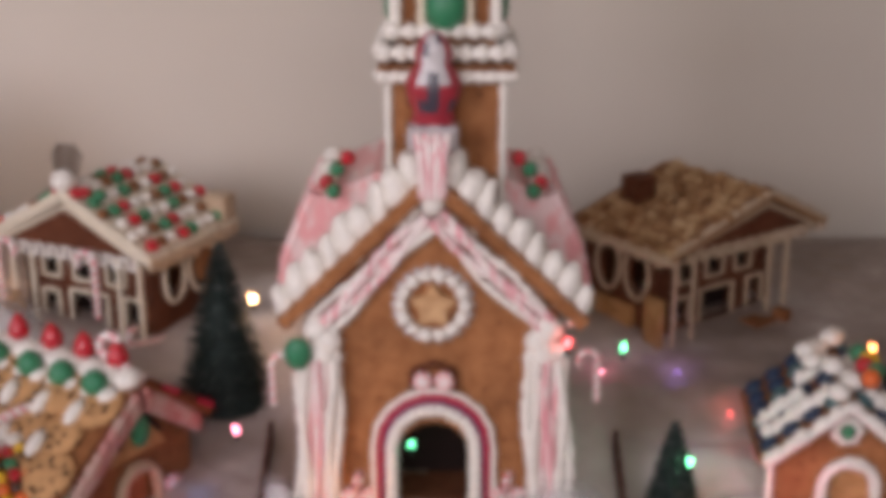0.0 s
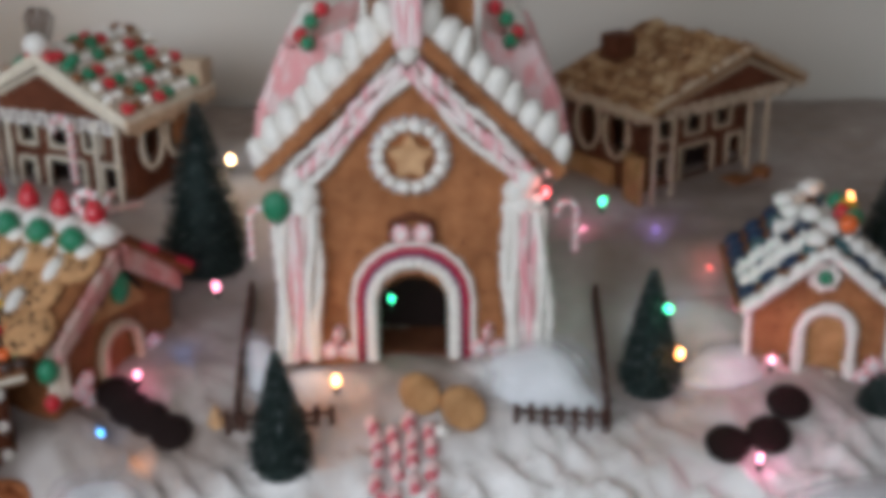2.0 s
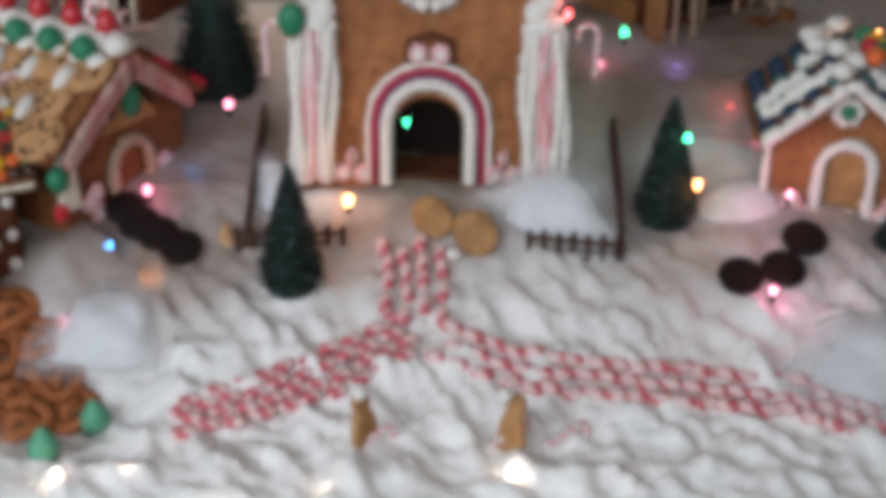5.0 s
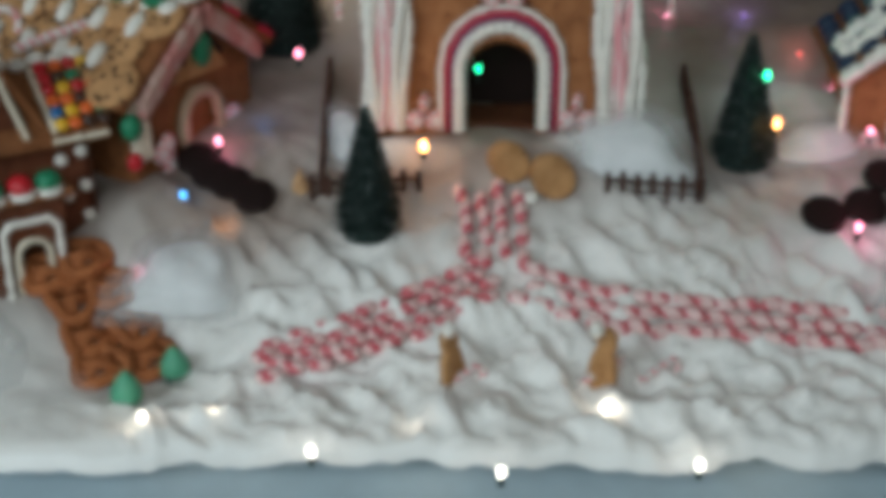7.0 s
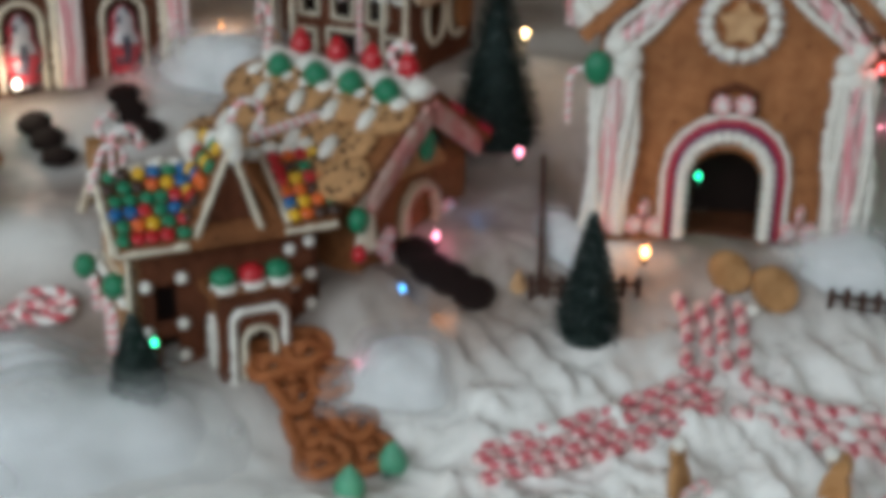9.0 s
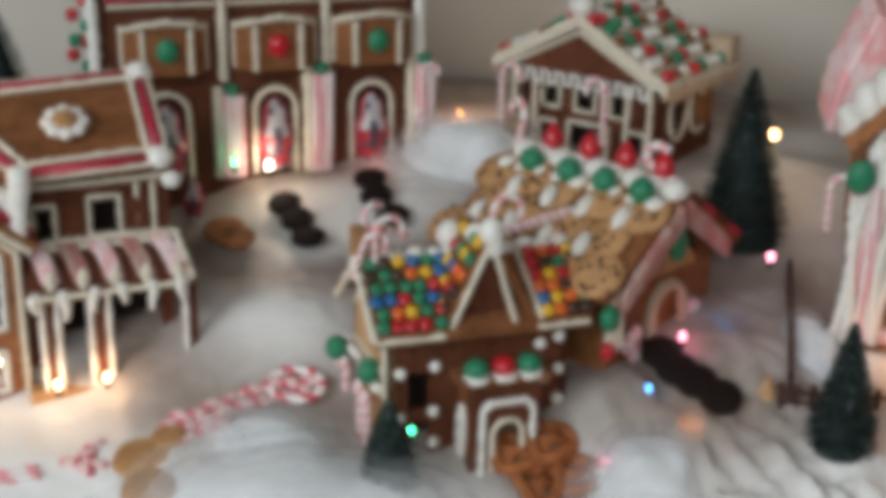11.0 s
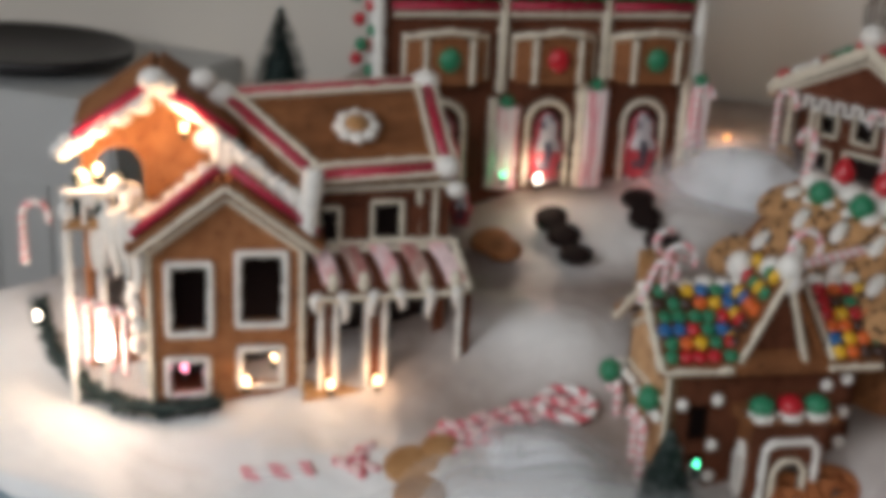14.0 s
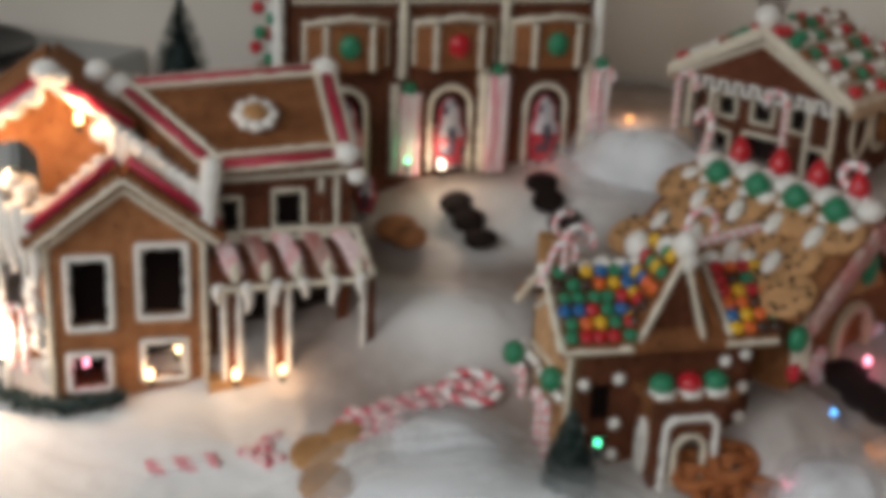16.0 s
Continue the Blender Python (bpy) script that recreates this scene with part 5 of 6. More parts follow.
rnd = random.Random(3)


def cookie_mesh(seed):
    b0 = bmesh.new()
    n = 18
    rows = []
    for rr, z in ((0.0, 0.006), (0.6, 0.0055), (0.88, 0.0035), (1.0, 0.0), (0.9, -0.004), (0.0, -0.004)):
        rows.append([b0.verts.new((0.026 * rr * (1 + 0.06 * noise.noise(Vector((math.cos(6.283 * j / n) * 2, math.sin(6.283 * j / n) * 2, seed)))) * math.cos(6.283 * j / n), 0.026 * rr * math.sin(6.283 * j / n), z + 0.0012 * noise.noise(Vector((j, rr * 3, seed))))) for j in range(n if rr else 1)])
    for a, b in zip(rows, rows[1:]):
        for j in range(n):
            k = (j + 1) % n
            f = b0.faces.new([a[0], b[j], b[k]] if len(a) == 1 else [a[j], b[0], a[k]] if len(b) == 1 else [a[j], b[j], b[k], a[k]])
            f.smooth = True
    for i in range(7):
        a, r = rnd.random() * 6.28, 0.021 * rnd.random() ** 0.5
        add_ball(b0, (r * math.cos(a), r * math.sin(a), 0.0055), 0.0028, (1, 1, 0.7), 6, 4, 1)
    bmesh.ops.recalc_face_normals(b0, faces=b0.faces)
    mesh = bpy.data.meshes.new("cookie")
    b0.to_mesh(mesh)
    b0.free()
    mesh.materials.append(COOKIE)
    mesh.materials.append(CHOC)
    return mesh


COOKIES = [cookie_mesh(k) for k in range(4)]
for i in range(3):
    for j in range(5):
        q, y = 0.3 + 0.3 * i, 0.004 + j * 0.05 + 0.02 * (i % 2)
        if y > 0.21:
            continue
        repeat("cookie", COOKIES[(i + j) % 4], cook, pose(-0.118 * q, y, 0.172 - 0.08 * q + 0.003 * (j % 2), rnd.uniform(-4, 4), -32 + rnd.uniform(-3, 3), 0) @ pose(0, 0, 0, 0, 0, rnd.uniform(0, 360)) @ Matrix.Scale(1.12, 4))
for i in range(2):
    for j in range(4):
        q = 0.46 + 0.31 * i
        bm = bmesh.new()
        add_ball(bm, (0, 0, 0), 0.011, (1.5, 0.75, 0.7), 9, 6)
        part("almond", bm, ICING, cook, "white sugared almond", pose(-0.118 * q, 0.018 + j * 0.048 + 0.02 * (i % 2), 0.181 - 0.08 * q, 0, -34, 0) @ pose(0, 0, 0, 0, 0, rnd.uniform(-30, 30)))
for i in range(4):
    for j in range(9):
        bm = bmesh.new()
        q = 0.2 + 0.22 * i
        add_box(bm, (0, 0, 0), (0.024, 0.019, 0.007), m=pose(0.118 * q, -0.01 + 0.024 * j, 0.172 - 0.08 * q, 0, 34, 0))
        part("chocolate_tile", bm, (GB_DARK, DKRED)[(i + j) % 2], cook)
for j in range(9):
    y = -0.01 + j * 0.025
    bm = bmesh.new()
    add_ball(bm, (-0.004, y, 0.169), 0.014, (1.25, 1.0, 0.85), 10, 7)
    add_ball(bm, (-0.024, y + 0.008, 0.156), 0.0115, (1.25, 1.0, 0.75), 10, 7)
    part("ridge_icing", bm, ICING, cook)
for j, y in enumerate((0.012, 0.06, 0.108, 0.16)):
    bm = bmesh.new()
    add_ball(bm, (0.004, y, 0.186), 0.0125, (1, 1, 1.1), 12, 9, pointy=0.6)
    part("red_candy_drop", bm, RED, cook)
    bm = bmesh.new()
    add_ball(bm, (-0.028, y + 0.002, 0.168), 0.0145, (1, 1, 0.95), 12, 8, pointy=0.15)
    part("green_gumdrop", bm, GREEN, cook)
cane(cook, pose(0.012, -0.018, 0.165, 0, -62, -70), 0.06, 0.012, 0.0046)
cane(cook, pose(-0.005, 0.205, 0.165, 0, -20, 70), 0.055, 0.014, 0.0044)

# ---- small house with a dark candy roof ----
small = thing("gingerbread_small_house", pose(0.413, 1.289, 0.115, 0, 0, -6), "small gingerbread house with icing arch and dark candy roof", "gingerbread house")
for y, hs in ((0.0, []), (0.13, [])):
    bm = bmesh.new()
    add_plate(bm, [(-0.068, -0.04), (0.072, -0.04), (0.072, 0.09), (0.002, 0.152), (-0.068, 0.09)], [arch(0.046, 0.078, 0.01, 0.0)[::-1]] if y == 0 else [], y, y + 0.008)
    part("end_wall", bm, GB, small)
bm = bmesh.new()
add_plate(bm, arch(0.0455, 0.0775, 0.01, 0.0), [], 0.003, 0.0075)
part("door", bm, GB_LIGHT, small)
for s in (-1, 1):
    bm = bmesh.new()
    add_box(bm, (0.002 + s * 0.066, 0.069, 0.025), (0.008, 0.122, 0.13))
    part("side_wall", bm, GB, small)
    slab(small, "roof_panel", (0.002, 0.154), (0.002 + s * 0.086, 0.082), -0.018, 0.155, 0.008, GB_MID)
    rope(small, [(0.002, -0.022, 0.156), (0.002 + s * 0.084, -0.022, 0.086)], 0.0075, ICING, name="verge_icing")
    rope(small, [(0.002 + s * 0.074, -0.004, -0.02), (0.002 + s * 0.074, -0.004, 0.08)], 0.004, ICING)
    for i in range(4):
        for j in range(6):
            q, y = 0.18 + 0.24 * i, -0.004 + 0.029 * j
            bm = bmesh.new()
            add_ball(bm, (0, 0, 0), 0.0125, (1, 0.95, 0.55), 9, 6)
            part("dark_candy", bm, NAVY if (i + j) % 5 else TEAL, small, "", pose(0.002 + s * 0.086 * q, y, 0.166 - 0.072 * q, 0, s * 40, 0))
    for j, (qa, qb) in enumerate(((0.2, 0.95), (0.45, 0.98), (0.1, 0.5))):
        bm = bmesh.new()
        y = 0.006 + 0.034 * j
        add_tube(bm, [(0.002 + s * 0.086 * q, y, 0.174 - 0.072 * q) for q in (qa, (qa + qb) / 2, qb)], 0.0085, 8, 0, wob=0.4)
        part("roof_icing_bar", bm, ICING, small)
rope(small, on_front(arch(0.055, 0.083, 0.01, 0.0), -0.004), 0.0068, ICING, name="door_icing")
for i in range(7):
    a = 6.283 * i / 7
    beads(small, "icing_petal", [((0.003 + 0.011 * math.cos(a), -0.004, 0.12 + 0.011 * math.sin(a)), 0.0075, (1, 0.7, 1))], ICING)
bm = bmesh.new()
add_ball(bm, (0.003, -0.009, 0.12), 0.0085, (1, 0.7, 1), 10, 7)
part("green_gumdrop", bm, GREEN, small)
for i in range(9):
    beads(small, "icing_dollop", [((-0.01 + 0.02 * math.sin(i), -0.01 + 0.02 * i, 0.165 + 0.004 * (i % 2)), 0.012, (1.1, 1.1, 0.8))], ICING)
for i, mt in enumerate((ORANGE, GREEN, RED, YELLOW, GREEN)):
    bm = bmesh.new()
    add_ball(bm, (0.02 + 0.008 * (i % 2), -0.01 + 0.017 * i, 0.181), 0.0105, (1, 1, 1), 10, 7)
    part("ridge_gumdrop", bm, mt, small)
for s in (-1, 1):
    for k in range(3):
        repeat("peppermint", MINT, small, pose(0.01 + s * (0.042 + 0.01 * k), -0.008, 0.006 + 0.014 * (k % 2), 90, 0, 0))
rope(small, [(-0.01, -0.006, 0.003), (0.01, -0.006, 0.008), (0.03, -0.006, 0.003)], 0.004, ICING)
# ---- trees ----


def brush_tree(x, y, h, r, seed, label, z=None):
    """A bottle-brush tree: wire trunk, wooden foot, and rings of thin bristles."""
    z = land(x, y) - 0.004 if z is None else z
    t = thing("bottle_brush_tree", pose(x, y, z), label, "tree", "bottle-brush trees")
    bm = bmesh.new()
    add_tube(bm, [(0, 0, 0.0), (0, 0, h * 0.97)], 0.0022, 6)
    part("trunk", bm, TWIG, t)
    bm = bmesh.new()
    add_ball(bm, (0, 0, 0.004), 0.02, (1, 1, 0.3), 10, 6)
    part("foot", bm, TWIG, t)
    rnd = random.Random(seed)
    vs, fs = [], []
    n = 3400
    for i in range(n):
        q = 1 - (1 - i / n) ** 1.0
        zz = 0.012 + (h - 0.012) * q
        if rnd.random() < q * 0.55:
            continue
        rr = r * (1 - q) ** 0.8 * rnd.uniform(0.72, 1.06) + 0.003
        a = rnd.random() * 6.283
        up = rnd.uniform(-0.1, 0.35) * rr
        w = 0.0013
        c, s = math.cos(a), math.sin(a)
        k = len(vs)
        vs += [(-s * w, c * w, zz), (s * w, -c * w, zz), (c * rr - s * w * 0.6, s * rr + c * w * 0.6, zz + up), (c * rr + s * w * 0.6, s * rr - c * w * 0.6, zz + up), (c * rr * 0.6, s * rr * 0.6, zz + up * 0.6 + 0.0022)]
        fs += [(k, k + 1, k + 3, k + 2), (k + 2, k + 3, k + 4), (k, k + 4, k + 1)]
    me = bpy.data.meshes.new("crown")
    me.from_pydata(vs, [], fs)
    me.materials.append(FROST)
    crown = new("crown", me)
    crown.parent = t
    # an inner cone keeps the brush dense
    bm = bmesh.new()
    add_ball(bm, (0, 0, h * 0.04), r * 0.78, (1, 1, (h * 0.55) / (r * 0.78)), 16, 12, pointy=0.75, flat=-0.02)
    part("inner_bristles", bm, NEEDLE, t)
    return t


TREE = "dark green bottle-brush tree standing in the snow"
brush_tree(-0.147, 1.18, 0.138, 0.033, 1, TREE)
brush_tree(0.235, 1.268, 0.142, 0.034, 2, TREE)
brush_tree(-0.258, 1.47, 0.208, 0.056, 3, "tall dark green bottle-brush tree beside the church")
brush_tree(-0.566, 1.06, 0.108, 0.03, 4, "small dark green bottle-brush tree before the candy cottage", land(-0.566, 1.06) + 0.004)
brush_tree(0.472, 1.235, 0.05, 0.024, 5, "low dark green bottle-brush tree beside the small house")
brush_tree(0.53, 1.42, 0.17, 0.05, 6, "dark green bottle-brush tree behind the small house")
brush_tree(-1.165, 1.45, 0.235, 0.07, 7, "dark green bottle-brush tree behind the corner house")

# ---- fences ----


def fence(points, label):
    """A low picket fence along points on the snow."""
    pts = [Vector(p) for p in points]
    f = thing("picket_fence", pose(pts[0].x, pts[0].y, land(pts[0].x, pts[0].y)), label, "fence", "picket fences")
    base = f.matrix_basis.translation
    rails = []
    for a, b in zip(pts, pts[1:]):
        k = max(1, int((b - a).length / 0.0135))
        for i in range(k + 1):
            p = a.lerp(b, i / k)
            z = land(p.x, p.y) - base.z
            bm = bmesh.new()
            h = 0.03 + 0.002 * (i % 2)
            add_box(bm, (p.x - base.x, p.y - base.y, z + h / 2 - 0.004), (0.0058, 0.0045, h))
            add_ball(bm, (p.x - base.x, p.y - base.y, z + h - 0.004), 0.0032, (1, 0.8, 1.3), 6, 4)
            part("picket", bm, TWIG, f)
            rails.append((p.x - base.x, p.y - base.y, z))
    for dz in (0.008, 0.019):
        bm = bmesh.new()
        add_tube(bm, [(x, y + 0.004, z + dz) for x, y, z in rails], 0.0022, 5)
        part("rail", bm, TWIG, f)
    return f


FN = "low brown wooden picket fence in the snow"
fence([(0.092, 1.222, 0), (0.182, 1.216, 0)], FN)
fence([(0.186, 1.216, 0), (0.192, 1.4, 0)], "low brown picket fence along the church yard")
fence([(-0.098, 1.222, 0), (-0.205, 1.218, 0)], FN)
fence([(-0.196, 1.222, 0), (-0.2, 1.42, 0)], "low brown picket fence along the church yard")

# ---- stepping stones, cookies ----


def disc(name, x, y, r, h, mat, label, category, group, sx=1.0, turn=0.0, lift=0.004, lean=0.0):
    bm = bmesh.new()
    n = 22
    rows = []
    for rr, z in ((0, 1), (0.8, 1.0), (0.95, 0.8), (1.0, 0.4), (0.96, 0), (0, 0)):
        rows.append([bm.verts.new((r * sx * rr * math.cos(6.283 * j / n) * (1 + 0.02 * math.sin(3 * j)), r * rr * math.sin(6.283 * j / n), h * z)) for j in range(n if rr else 1)])
    for a, b in zip(rows, rows[1:]):
        for j in range(n):
            k = (j + 1) % n
            f = bm.faces.new([a[0], b[j], b[k]] if len(a) == 1 else [a[j], b[0], a[k]] if len(b) == 1 else [a[j], b[j], b[k], a[k]])
            f.smooth = True
    s = math.degrees(math.atan((land(x, y + 0.02) - land(x, y - 0.02)) / 0.04)) + lean
    return solo(name, bm, mat, pose(x, y, land(x, y) + lift, s, 0, 0) @ pose(0, 0, 0, 0, 0, turn), label, category, group)


WAFER = "round dark chocolate wafer stepping stone on the snow"
for p in ((0.304, 1.19), (0.348, 1.199), (0.376, 1.237)):
    disc("chocolate_wafer", p[0], p[1], 0.0235, 0.007, CHOC, WAFER, "wafer", "stepping stones", lift=0.011)
for p in ((-0.327, 1.26), (-0.309, 1.241), (-0.288, 1.229), (-0.263, 1.213)):
    disc("chocolate_wafer", p[0], p[1], 0.0225, 0.007, CHOC, WAFER, "wafer", "stepping stones", lift=0.011)
for p in ((-0.8, 1.453), (-0.777, 1.43), (-0.752, 1.397), (-0.707, 1.505), (-0.691, 1.477), (-0.663, 1.448)):
    disc("chocolate_wafer", p[0], p[1], 0.021, 0.007, CHOC, WAFER, "wafer", "stepping stones", lift=0.011)
GC = "round golden gingerbread biscuit lying on the snow"
for p, r in (((-0.007, 1.243), 0.024), ((0.037, 1.229), 0.026)):
    disc("gingerbread_biscuit", p[0], p[1], r, 0.009, GB_LIGHT, GC, "biscuit", "biscuits", sx=0.85, turn=40, lift=0.014, lean=26)
for p, r in (((-0.857, 1.398), 0.026), ((-0.836, 1.384), 0.022)):
    disc("gingerbread_biscuit", p[0], p[1], r, 0.01, GB, "round brown gingerbread biscuit lying on the snow", "biscuit", "biscuits", lift=0.008)
for p, r in (((-0.823, 1.063), 0.026), ((-0.8, 1.089), 0.02), ((-0.804, 1.071), 0.02), ((-0.796, 1.027), 0.028)):
    disc("gingerbread_biscuit", p[0], p[1], r, 0.009, GB_LIGHT, GC, "biscuit", "biscuits", lift=0.009)


bm = bmesh.new()
add_ball(bm, (0, 0, 0), 0.0085, (1, 1, 0.8), 9, 6)
solo("sugar_bead", bm, ICING, pose(0.015, 1.208, land(0.015, 1.208) + 0.012), "white sugar bead between two biscuits on the snow", "bead", "sugar beads")


def biscuit_figure(x, y, h, turn):
    """A small upright biscuit: rounded head over a tapering body, stuck in the snow."""
    bm = bmesh.new()
    prof = [(0.2, 0.0), (0.26, 0.2), (0.24, 0.4), (0.2, 0.56), (0.14, 0.66), (0.17, 0.78), (0.15, 0.92), (0.06, 1.0)]
    out = [(a * h, b * h) for a, b in prof] + [(-a * h, b * h) for a, b in prof[::-1]]
    add_plate(bm, out, [], -0.004, 0.004)
    bmesh.ops.bevel(bm, geom=[e for e in bm.edges if e.calc_length() > 0.006 and e.calc_face_angle(0) > 1], offset=0.0012, segments=1, affect="EDGES")
    solo("gingerbread_biscuit", bm, GB_LIGHT, pose(x, y, land(x, y) - 0.002, -8, 0, turn), "upright golden gingerbread biscuit stuck in the snow", "biscuit", "upright biscuits")
    bm = bmesh.new()
    add_ball(bm, (0, 0, 0), 0.0075, (1, 1, 1.1), 9, 6)
    solo("sugar_bead", bm, ICING, pose(x - 0.006, y - 0.002, land(x, y) + h * 1.0), "white sugar bead on an upright biscuit", "bead", "sugar beads")


for p, tn in (((-0.062, 1.001), 55), ((0.067, 1.0), -50)):
    biscuit_figure(p[0], p[1], 0.062, tn)
for p in ((-0.076, 0.991), (0.05, 0.999), (0.101, 1.001)):
    c0 = thing("candy_cane_prop", pose(p[0], p[1], land(p[0], p[1]) + 0.006, 0, 70, 30), "small pink candy cane lying on the snow", "candy cane", "loose canes")
    cane(c0, pose(0, 0, 0), 0.045, 0.008, 0.003)

# ---- pretzel walk ----
def pretzel_mesh():
    b0 = bmesh.new()
    pts = []
    for i in range(48):
        a = 2 * math.pi * i / 48
        r = 0.0205 + 0.0025 * math.cos(3 * a + 0.6)
        pts.append((r * math.cos(a) * 1.1, r * math.sin(a), 0.002 * math.sin(3 * a) + 0.004))
    add_tube(b0, pts, 0.0068, 9, closed=True)
    add_tube(b0, [(-0.018, 0.006, 0.005), (0.0, 0.0, 0.008), (0.016, -0.008, 0.005)], 0.0058, 7)
    add_tube(b0, [(-0.015, -0.01, 0.005), (0.0, 0.001, 0.006), (0.017, 0.008, 0.005)], 0.0058, 7)
    mesh = bpy.data.meshes.new("pretzel")
    b0.to_mesh(mesh)
    b0.free()
    mesh.materials.append(PRETZEL)
    return mesh


PRZ = pretzel_mesh()
for i, p in enumerate(((-0.453, 1.129), (-0.424, 1.148), (-0.427, 1.105), (-0.392, 1.128), (-0.408, 1.078), (-0.369, 1.1), (-0.392, 1.046), (-0.352, 1.074))):
    ob = new("pretzel", PRZ)
    ob.matrix_basis = pose(p[0], p[1], land(p[0], p[1]) + 0.011, 22, 0, 25 + (i % 3) * 20)
    tagged(ob, "small brown glossy pretzel laid in the snow", "pretzel", "pretzel walk")
for p in ((-0.356, 0.998), (-0.325, 1.061), (-0.706, 1.03)):
    bm = bmesh.new()
    add_ball(bm, (0, 0, 0.01), 0.0155, (1, 1, 1), 12, 9, pointy=0.7, flat=-0.6)
    solo("green_gumdrop", bm, MINTGREEN, pose(p[0], p[1], land(p[0], p[1]) + 0.004), "pale green cone gumdrop standing on the snow", "gumdrop", "cone gumdrops")

bm = bmesh.new()
add_ball(bm, (0, 0, 0.008), 0.0105, (0.9, 0.7, 1.3), 10, 8, pointy=0.9, flat=-0.6)
solo("biscuit_cone", bm, GB_PALE, pose(-0.218, 1.227, land(-0.218, 1.227) + 0.001), "small beige biscuit cone standing in the snow", "biscuit")

# ---- peppermint paths ----
def pillow_mesh(k):
    """A peppermint pillow: a short stub wound with red stripes."""
    b0 = bmesh.new()
    add_tube(b0, [(-0.0125, 0, 0), (-0.011, 0, 0), (0, 0, 0.0006), (0.011, 0, 0), (0.0125, 0, 0)], 0.0068, 10, mat=0, twist=1, period=0.017 + 0.002 * k)
    for v in b0.verts:
        e = max(0.0, (abs(v.co.x) - 0.0072) / 0.0038)
        v.co.y *= 1 - 0.45 * e * e
        v.co.z *= 1 - 0.45 * e * e
    bmesh.ops.recalc_face_normals(b0, faces=b0.faces)
    mesh = bpy.data.meshes.new("peppermint")
    b0.to_mesh(mesh)
    b0.free()
    mesh.materials.append(MINT_W)
    mesh.materials.append(MINT_R)
    return mesh


PIL = [pillow_mesh(k) for k in range(3)]


def mint_path(points, lanes, width, label, seed, step=0.0215):
    rnd = random.Random(seed)
    pts = [Vector((p[0], p[1], 0)) for p in points]
    t = thing("peppermint_path", pose(pts[0].x, pts[0].y, land(pts[0].x, pts[0].y)), label, "candy path", "peppermint paths")
    inv = t.matrix_basis.inverted()
    for a, b in zip(pts, pts[1:]):
        d = (b - a).normalized()
        side = Vector((-d.y, d.x, 0))
        k = max(1, round((b - a).length / step))
        for i in range(k):
            for l in range(lanes):
                p = a.lerp(b, (i + 0.5 * (l % 2)) / k) + side * width * (l - (lanes - 1) / 2) + Vector((rnd.uniform(-0.002, 0.002), rnd.uniform(-0.002, 0.002), 0))
                slope = math.degrees(math.atan((land(p.x, p.y + 0.02) - land(p.x, p.y - 0.02)) / 0.04))
                ang = math.degrees(math.atan2(d.y, d.x)) + rnd.uniform(-17, 17)
                repeat("peppermint", rnd.choice(PIL), t, inv @ pose(p.x, p.y, land(p.x, p.y) + 0.0085 + rnd.uniform(0, 0.003), slope, 0, 0) @ pose(0, 0, 0, rnd.uniform(0, 90), 0, ang))


MP = "path of red and white striped peppermint pieces on the snow"
mint_path([(-0.027, 1.218), (-0.023, 1.18), (-0.025, 1.131)], 4, 0.0185, MP, 1)
mint_path([(-0.031, 1.121), (-0.093, 1.085), (-0.177, 1.047), (-0.248, 1.027)], 4, 0.0145, MP, 2)
mint_path([(0.007, 1.114), (0.072, 1.088), (0.171, 1.077), (0.336, 1.062), (0.416, 1.025)], 3, 0.0175, MP, 3)
mint_path([(-0.679, 1.175), (-0.737, 1.154), (-0.786, 1.119), (-0.817, 1.108)], 2, 0.012, MP, 4)
mint_path([(-0.756, 1.122), (-0.775, 1.089), (-0.782, 1.06)], 2, 0.011, MP, 5)
mint_path([(-0.872, 1.068), (-0.889, 1.052), (-0.848, 1.043)], 2, 0.012, MP, 6)
for k, (p, q) in enumerate((((-0.982, 1.006), (-0.918, 1.035)), ((-0.976, 1.0), (-0.91, 1.027)))):
    a, b = Vector((p[0], p[1], land(p[0], p[1]) + 0.01)), Vector((q[0], q[1], land(q[0], q[1]) + 0.01))
    bm = bmesh.new()
    add_tube(bm, [(0, 0, 0), b - a], 0.0052, 8, mat=0, twist=1, period=0.03)
    solo("peppermint_stick", bm, [CANE_W, CANE_P], Matrix.Translation(a), "pale peppermint stick lying in the snow", "candy stick", "peppermint sticks")
bm = bmesh.new()
add_tube(bm, [(0.028 * math.cos(6.283 * i / 20), 0.02 * math.sin(6.283 * i / 20), 0) for i in range(20)], 0.0055, 8, closed=True, mat=0, twist=1, period=0.02)
p = (-0.693, 1.171)
solo("candy_wreath", bm, [CANE_W, CANE_R], pose(p[0], p[1], land(p[0], p[1]) + 0.012, 25, 0, 0), "ring of red and white striped candy on the snow", "candy", "")

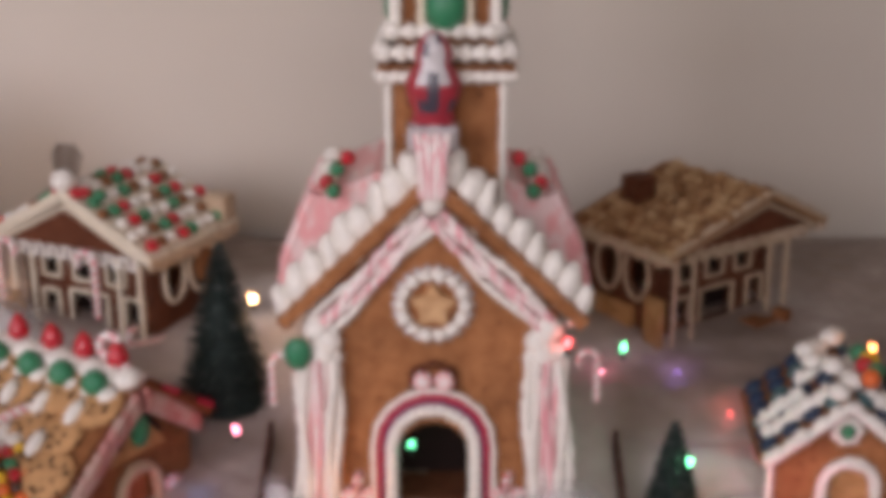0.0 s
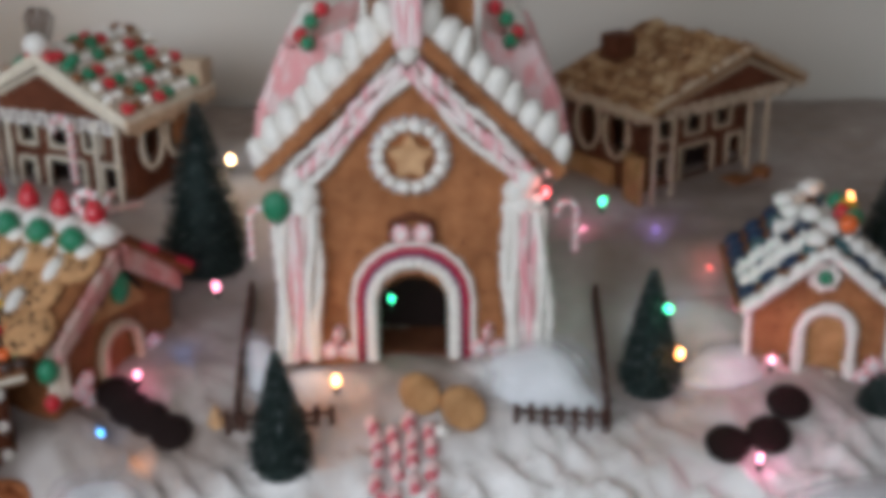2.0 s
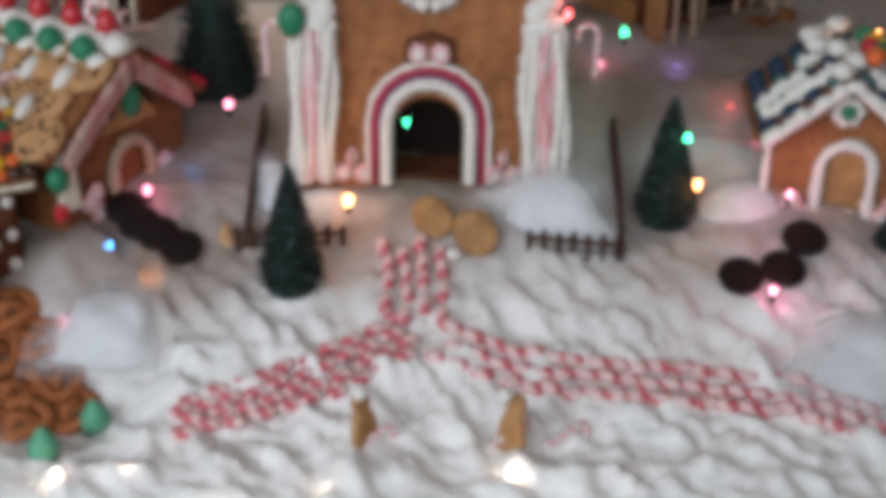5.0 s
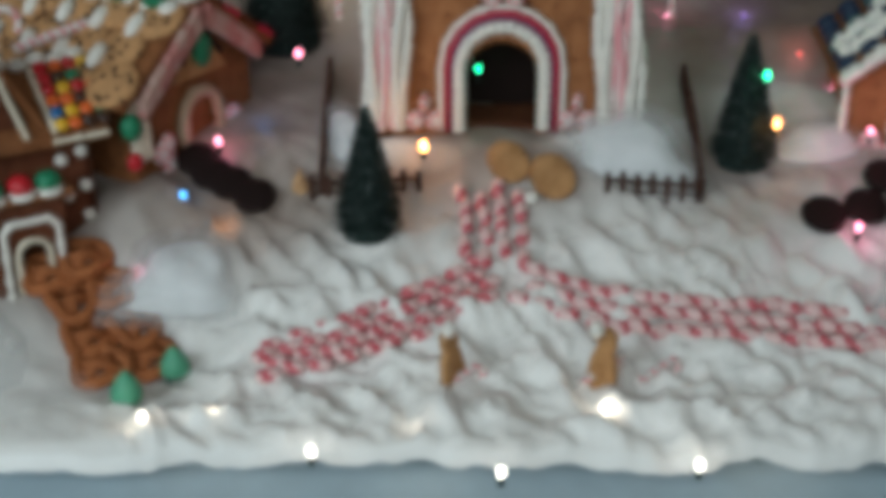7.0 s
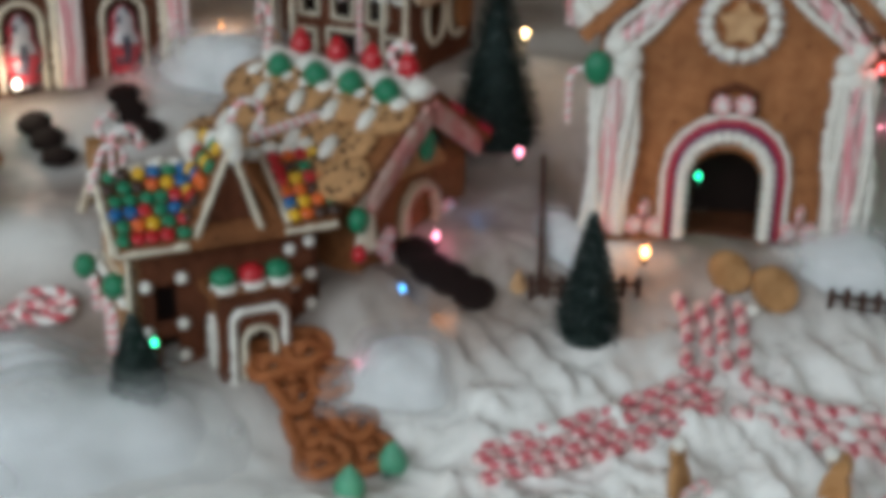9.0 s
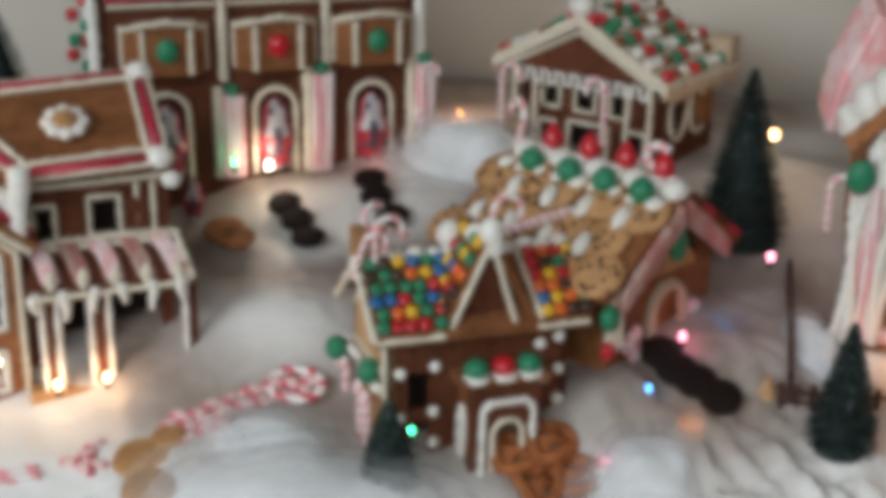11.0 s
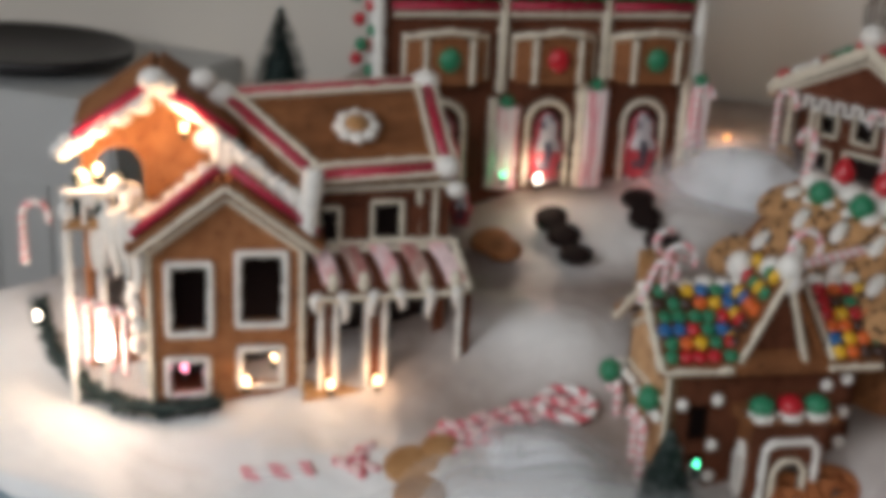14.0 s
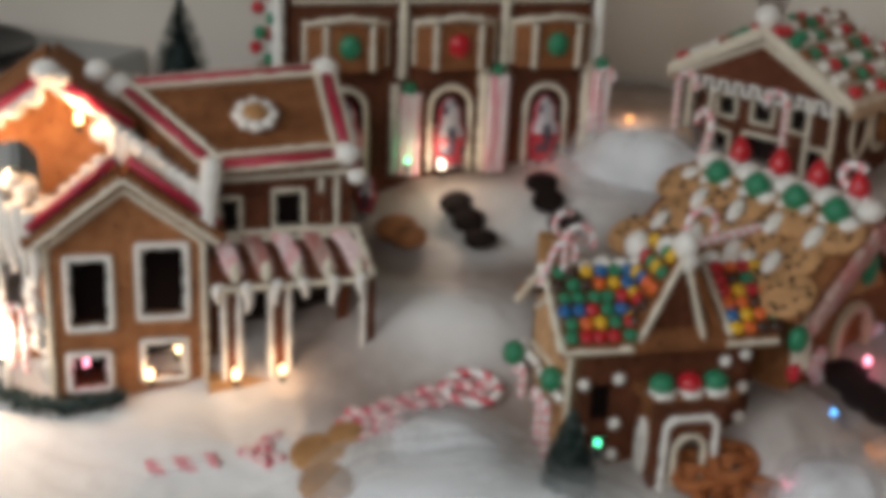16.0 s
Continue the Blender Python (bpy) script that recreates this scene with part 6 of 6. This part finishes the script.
# garland before the corner house
bm = bmesh.new()
gp = [(-1.33, 1.155), (-1.311, 1.135), (-1.265, 1.095), (-1.204, 1.061), (-1.145, 1.046), (-1.096, 1.055), (-1.045, 1.078)]
gp = [Vector((q[0], q[1], land(q[0], q[1]) + 0.02)) for q in gp]
line = []
for a, b in zip(gp, gp[1:]):
    line += [a.lerp(b, i / 30) for i in range(30)]
rnd = random.Random(6)
for q in line:
    for _ in range(9):
        d = Vector((rnd.gauss(0, 1), rnd.gauss(0, 1), rnd.gauss(0, 1))).normalized()
        e = q + d * rnd.uniform(0.009, 0.016)
        s = d.cross(Vector((0.3, 0.5, 0.8))).normalized() * 0.0012
        bm.faces.new([bm.verts.new(q + s), bm.verts.new(q - s), bm.verts.new(e - s), bm.verts.new(e + s)])
add_tube(bm, gp, 0.0055, 7)
solo("garland", bm, FROST, Matrix.Identity(4), "dark green tinsel garland curving over the snow", "garland")

# ---- string lights ----
BULB = {
    "warm": glowing("warm_bulb", (1.0, 0.62, 0.3), 28.0),
    "orange": glowing("orange_bulb", (1.0, 0.35, 0.1), 28.0),
    "white": glowing("white_bulb", (1.0, 0.86, 0.74), 12.0),
    "green": glowing("green_bulb", (0.1, 1.0, 0.45), 14.0),
    "red": glowing("red_bulb", (1.0, 0.12, 0.12), 8.0),
    "pink": glowing("pink_bulb", (1.0, 0.3, 0.42), 12.0),
    "blue": glowing("blue_bulb", (0.1, 0.45, 1.0), 10.0),
    "violet": glowing("violet_bulb", (0.5, 0.3, 1.0), 6.0),
}
TINT = {"warm": (1.0, 0.64, 0.36), "orange": (1.0, 0.42, 0.16), "white": (1.0, 0.8, 0.62), "green": (0.2, 1.0, 0.5), "red": (1.0, 0.2, 0.16), "pink": (1.0, 0.25, 0.42), "blue": (0.12, 0.4, 1.0), "violet": (0.5, 0.35, 1.0)}


def bulb(place, colour, watts=0.0, size=1.0, m=None):
    """A fairy-light bulb: pointed glowing glass in a dark green socket; its light is a small lamp beside it."""
    b = thing("string_light", (Matrix.Translation(place) @ m) if m else Matrix.Translation(place), "tiny %s fairy-light bulb in a green socket" % ("glowing " + colour), "string light", "string lights")
    bm = bmesh.new()
    add_ball(bm, (0, 0, 0.0045), 0.0021 * size, (1, 1, 1.6), 9, 8, pointy=0.5)
    part("bulb", bm, BULB[colour], b)
    bm = bmesh.new()
    add_tube(bm, [(0, 0, -0.009), (0, 0, -0.001)], 0.0026, 7)
    part("socket", bm, NEEDLE, b)
    if watts:
        glow_lamp("bulb_glow", Vector(place) + Vector((0, -0.006, 0.012)), watts, TINT[colour])


bulb((-0.229, 1.52, 0.289), "warm", 0.1, 1.2)
bulb((-0.037, 1.33, 0.192), "green", 0.01, 0.80)
bulb((0.124, 1.288, 0.326), "red", 0.008, 1.33)
bulb((0.199, 1.42, 0.267), "green", 0.03, 0.96)
bulb((0.248, 1.25, 0.212), "green", 0.02, 0.96)
bulb((0.263, 1.25, 0.161), "orange", 0.04, 1.14)
bulb((0.355, 1.24, 0.157), "pink", 0.05, 0.85)
bulb((0.332, 1.165, 0.086), "pink", 0.03, 1.02)
bulb((-0.093, 1.235, 0.143), "orange", 0.05, 1.4)
bulb((-0.643, 1.74, 0.229), "orange", 0.0, 0.7)
glow_lamp("bulb_glow", (-0.643, 1.74, 0.246), 0.2, TINT["warm"])
bulb((-0.225, 1.33, 0.209), "pink", 0.02, 1.1)
bulb((-0.536, 1.03, 0.118), "green", 0.004, 0.8)
bulb((0.465, 1.38, 0.283), "orange", 0.02, 0.9)


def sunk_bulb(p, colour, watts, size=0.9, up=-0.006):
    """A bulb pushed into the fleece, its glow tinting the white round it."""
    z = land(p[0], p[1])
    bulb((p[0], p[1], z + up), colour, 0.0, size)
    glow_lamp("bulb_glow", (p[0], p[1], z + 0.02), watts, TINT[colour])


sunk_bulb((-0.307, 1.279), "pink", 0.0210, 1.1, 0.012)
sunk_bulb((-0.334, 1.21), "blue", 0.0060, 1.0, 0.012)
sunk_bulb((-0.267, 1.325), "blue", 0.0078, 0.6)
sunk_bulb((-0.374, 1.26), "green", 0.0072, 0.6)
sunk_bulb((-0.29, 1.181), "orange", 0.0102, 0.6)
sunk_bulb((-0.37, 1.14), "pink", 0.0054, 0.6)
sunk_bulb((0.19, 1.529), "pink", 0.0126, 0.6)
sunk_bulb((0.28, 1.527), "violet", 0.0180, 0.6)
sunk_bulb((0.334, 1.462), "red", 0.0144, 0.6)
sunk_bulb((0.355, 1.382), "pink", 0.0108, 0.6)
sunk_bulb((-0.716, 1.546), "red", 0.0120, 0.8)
for p in ((-0.333, 0.955, 0.003), (-0.271, 0.965, 0.0), (-0.182, 0.9, 0.005), (-0.095, 0.95, -0.008), (0.069, 0.97, 0.002), (0.141, 0.9, -0.008), (-0.025, 0.88, -0.001), (0.218, 0.97, -0.004)):
    bulb(p, "white", 0.012, 1.35)
bulb(corner.matrix_basis @ Vector((-0.045, 0.004, 0.03)), "pink", 0.02, 1.02)
bulb(corner.matrix_basis @ Vector((0.02, -0.008, 0.018)), "warm", 0.02, 1.2)
bulb(corner.matrix_basis @ Vector((0.05, 0.008, 0.038)), "warm", 0.01, 0.9)
bulb(corner.matrix_basis @ Vector((-0.128, 0.035, 0.242)), "warm", 0.6, 1.3)
bulb(corner.matrix_basis @ Vector((-0.04, 0.04, 0.285)), "warm", 0.3, 1.0)
bulb(corner.matrix_basis @ Vector((-0.13, 0.0, 0.05)), "white", 0.5, 1.4)
bulb(corner.matrix_basis @ Vector((-0.2, 0.06, 0.07)), "white", 0.3, 1.2)
bulb(corner.matrix_basis @ Vector((0.108, -0.03, 0.022)), "warm", 0.045, 1.0)
bulb(corner.matrix_basis @ Vector((0.158, -0.03, 0.025)), "warm", 0.055, 1.0)
bulb(row.matrix_basis @ Vector((-0.002, -0.03, 0.012)), "white", 0.16, 1.3)
bulb(row.matrix_basis @ Vector((-0.045, -0.026, 0.018)), "green", 0.01, 0.8)

# ---- beyond the village ----
cab = thing("side_cabinet", pose(-1.83, 1.7, -0.79), "pale grey panelled cabinet beyond the table end", "cabinet")
bm = bmesh.new()
add_box(bm, (0, 0.1, 0.49), (0.62, 0.4, 0.98))
bmesh.ops.bevel(bm, geom=bm.edges[:], offset=0.006, segments=2, affect="EDGES")
part("body", bm, GREY, cab)
for i in range(6):
    bm = bmesh.new()
    add_box(bm, (-0.25 + 0.1 * i, -0.102, 0.44), (0.085, 0.008, 0.8))
    part("panel", bm, GREY, cab)
bm = bmesh.new()
rows = []
for rr, z in ((0, 0.012), (0.7, 0.012), (0.95, 0.03), (1.0, 0.035), (0.98, 0.02), (0.6, 0.0), (0, 0.0)):
    rows.append([bm.verts.new((0.2 * rr * math.cos(6.283 * j / 32), 0.15 * rr * math.sin(6.283 * j / 32), z)) for j in range(32 if rr else 1)])
for a, b in zip(rows, rows[1:]):
    for j in range(32):
        k = (j + 1) % 32
        f = bm.faces.new([a[0], b[j], b[k]] if len(a) == 1 else [a[j], b[0], a[k]] if len(b) == 1 else [a[j], b[j], b[k], a[k]])
        f.smooth = True
solo("oval_tray", bm, BLACK, pose(-1.8, 1.76, 0.191), "dark oval tray lying on the pale cabinet", "tray")
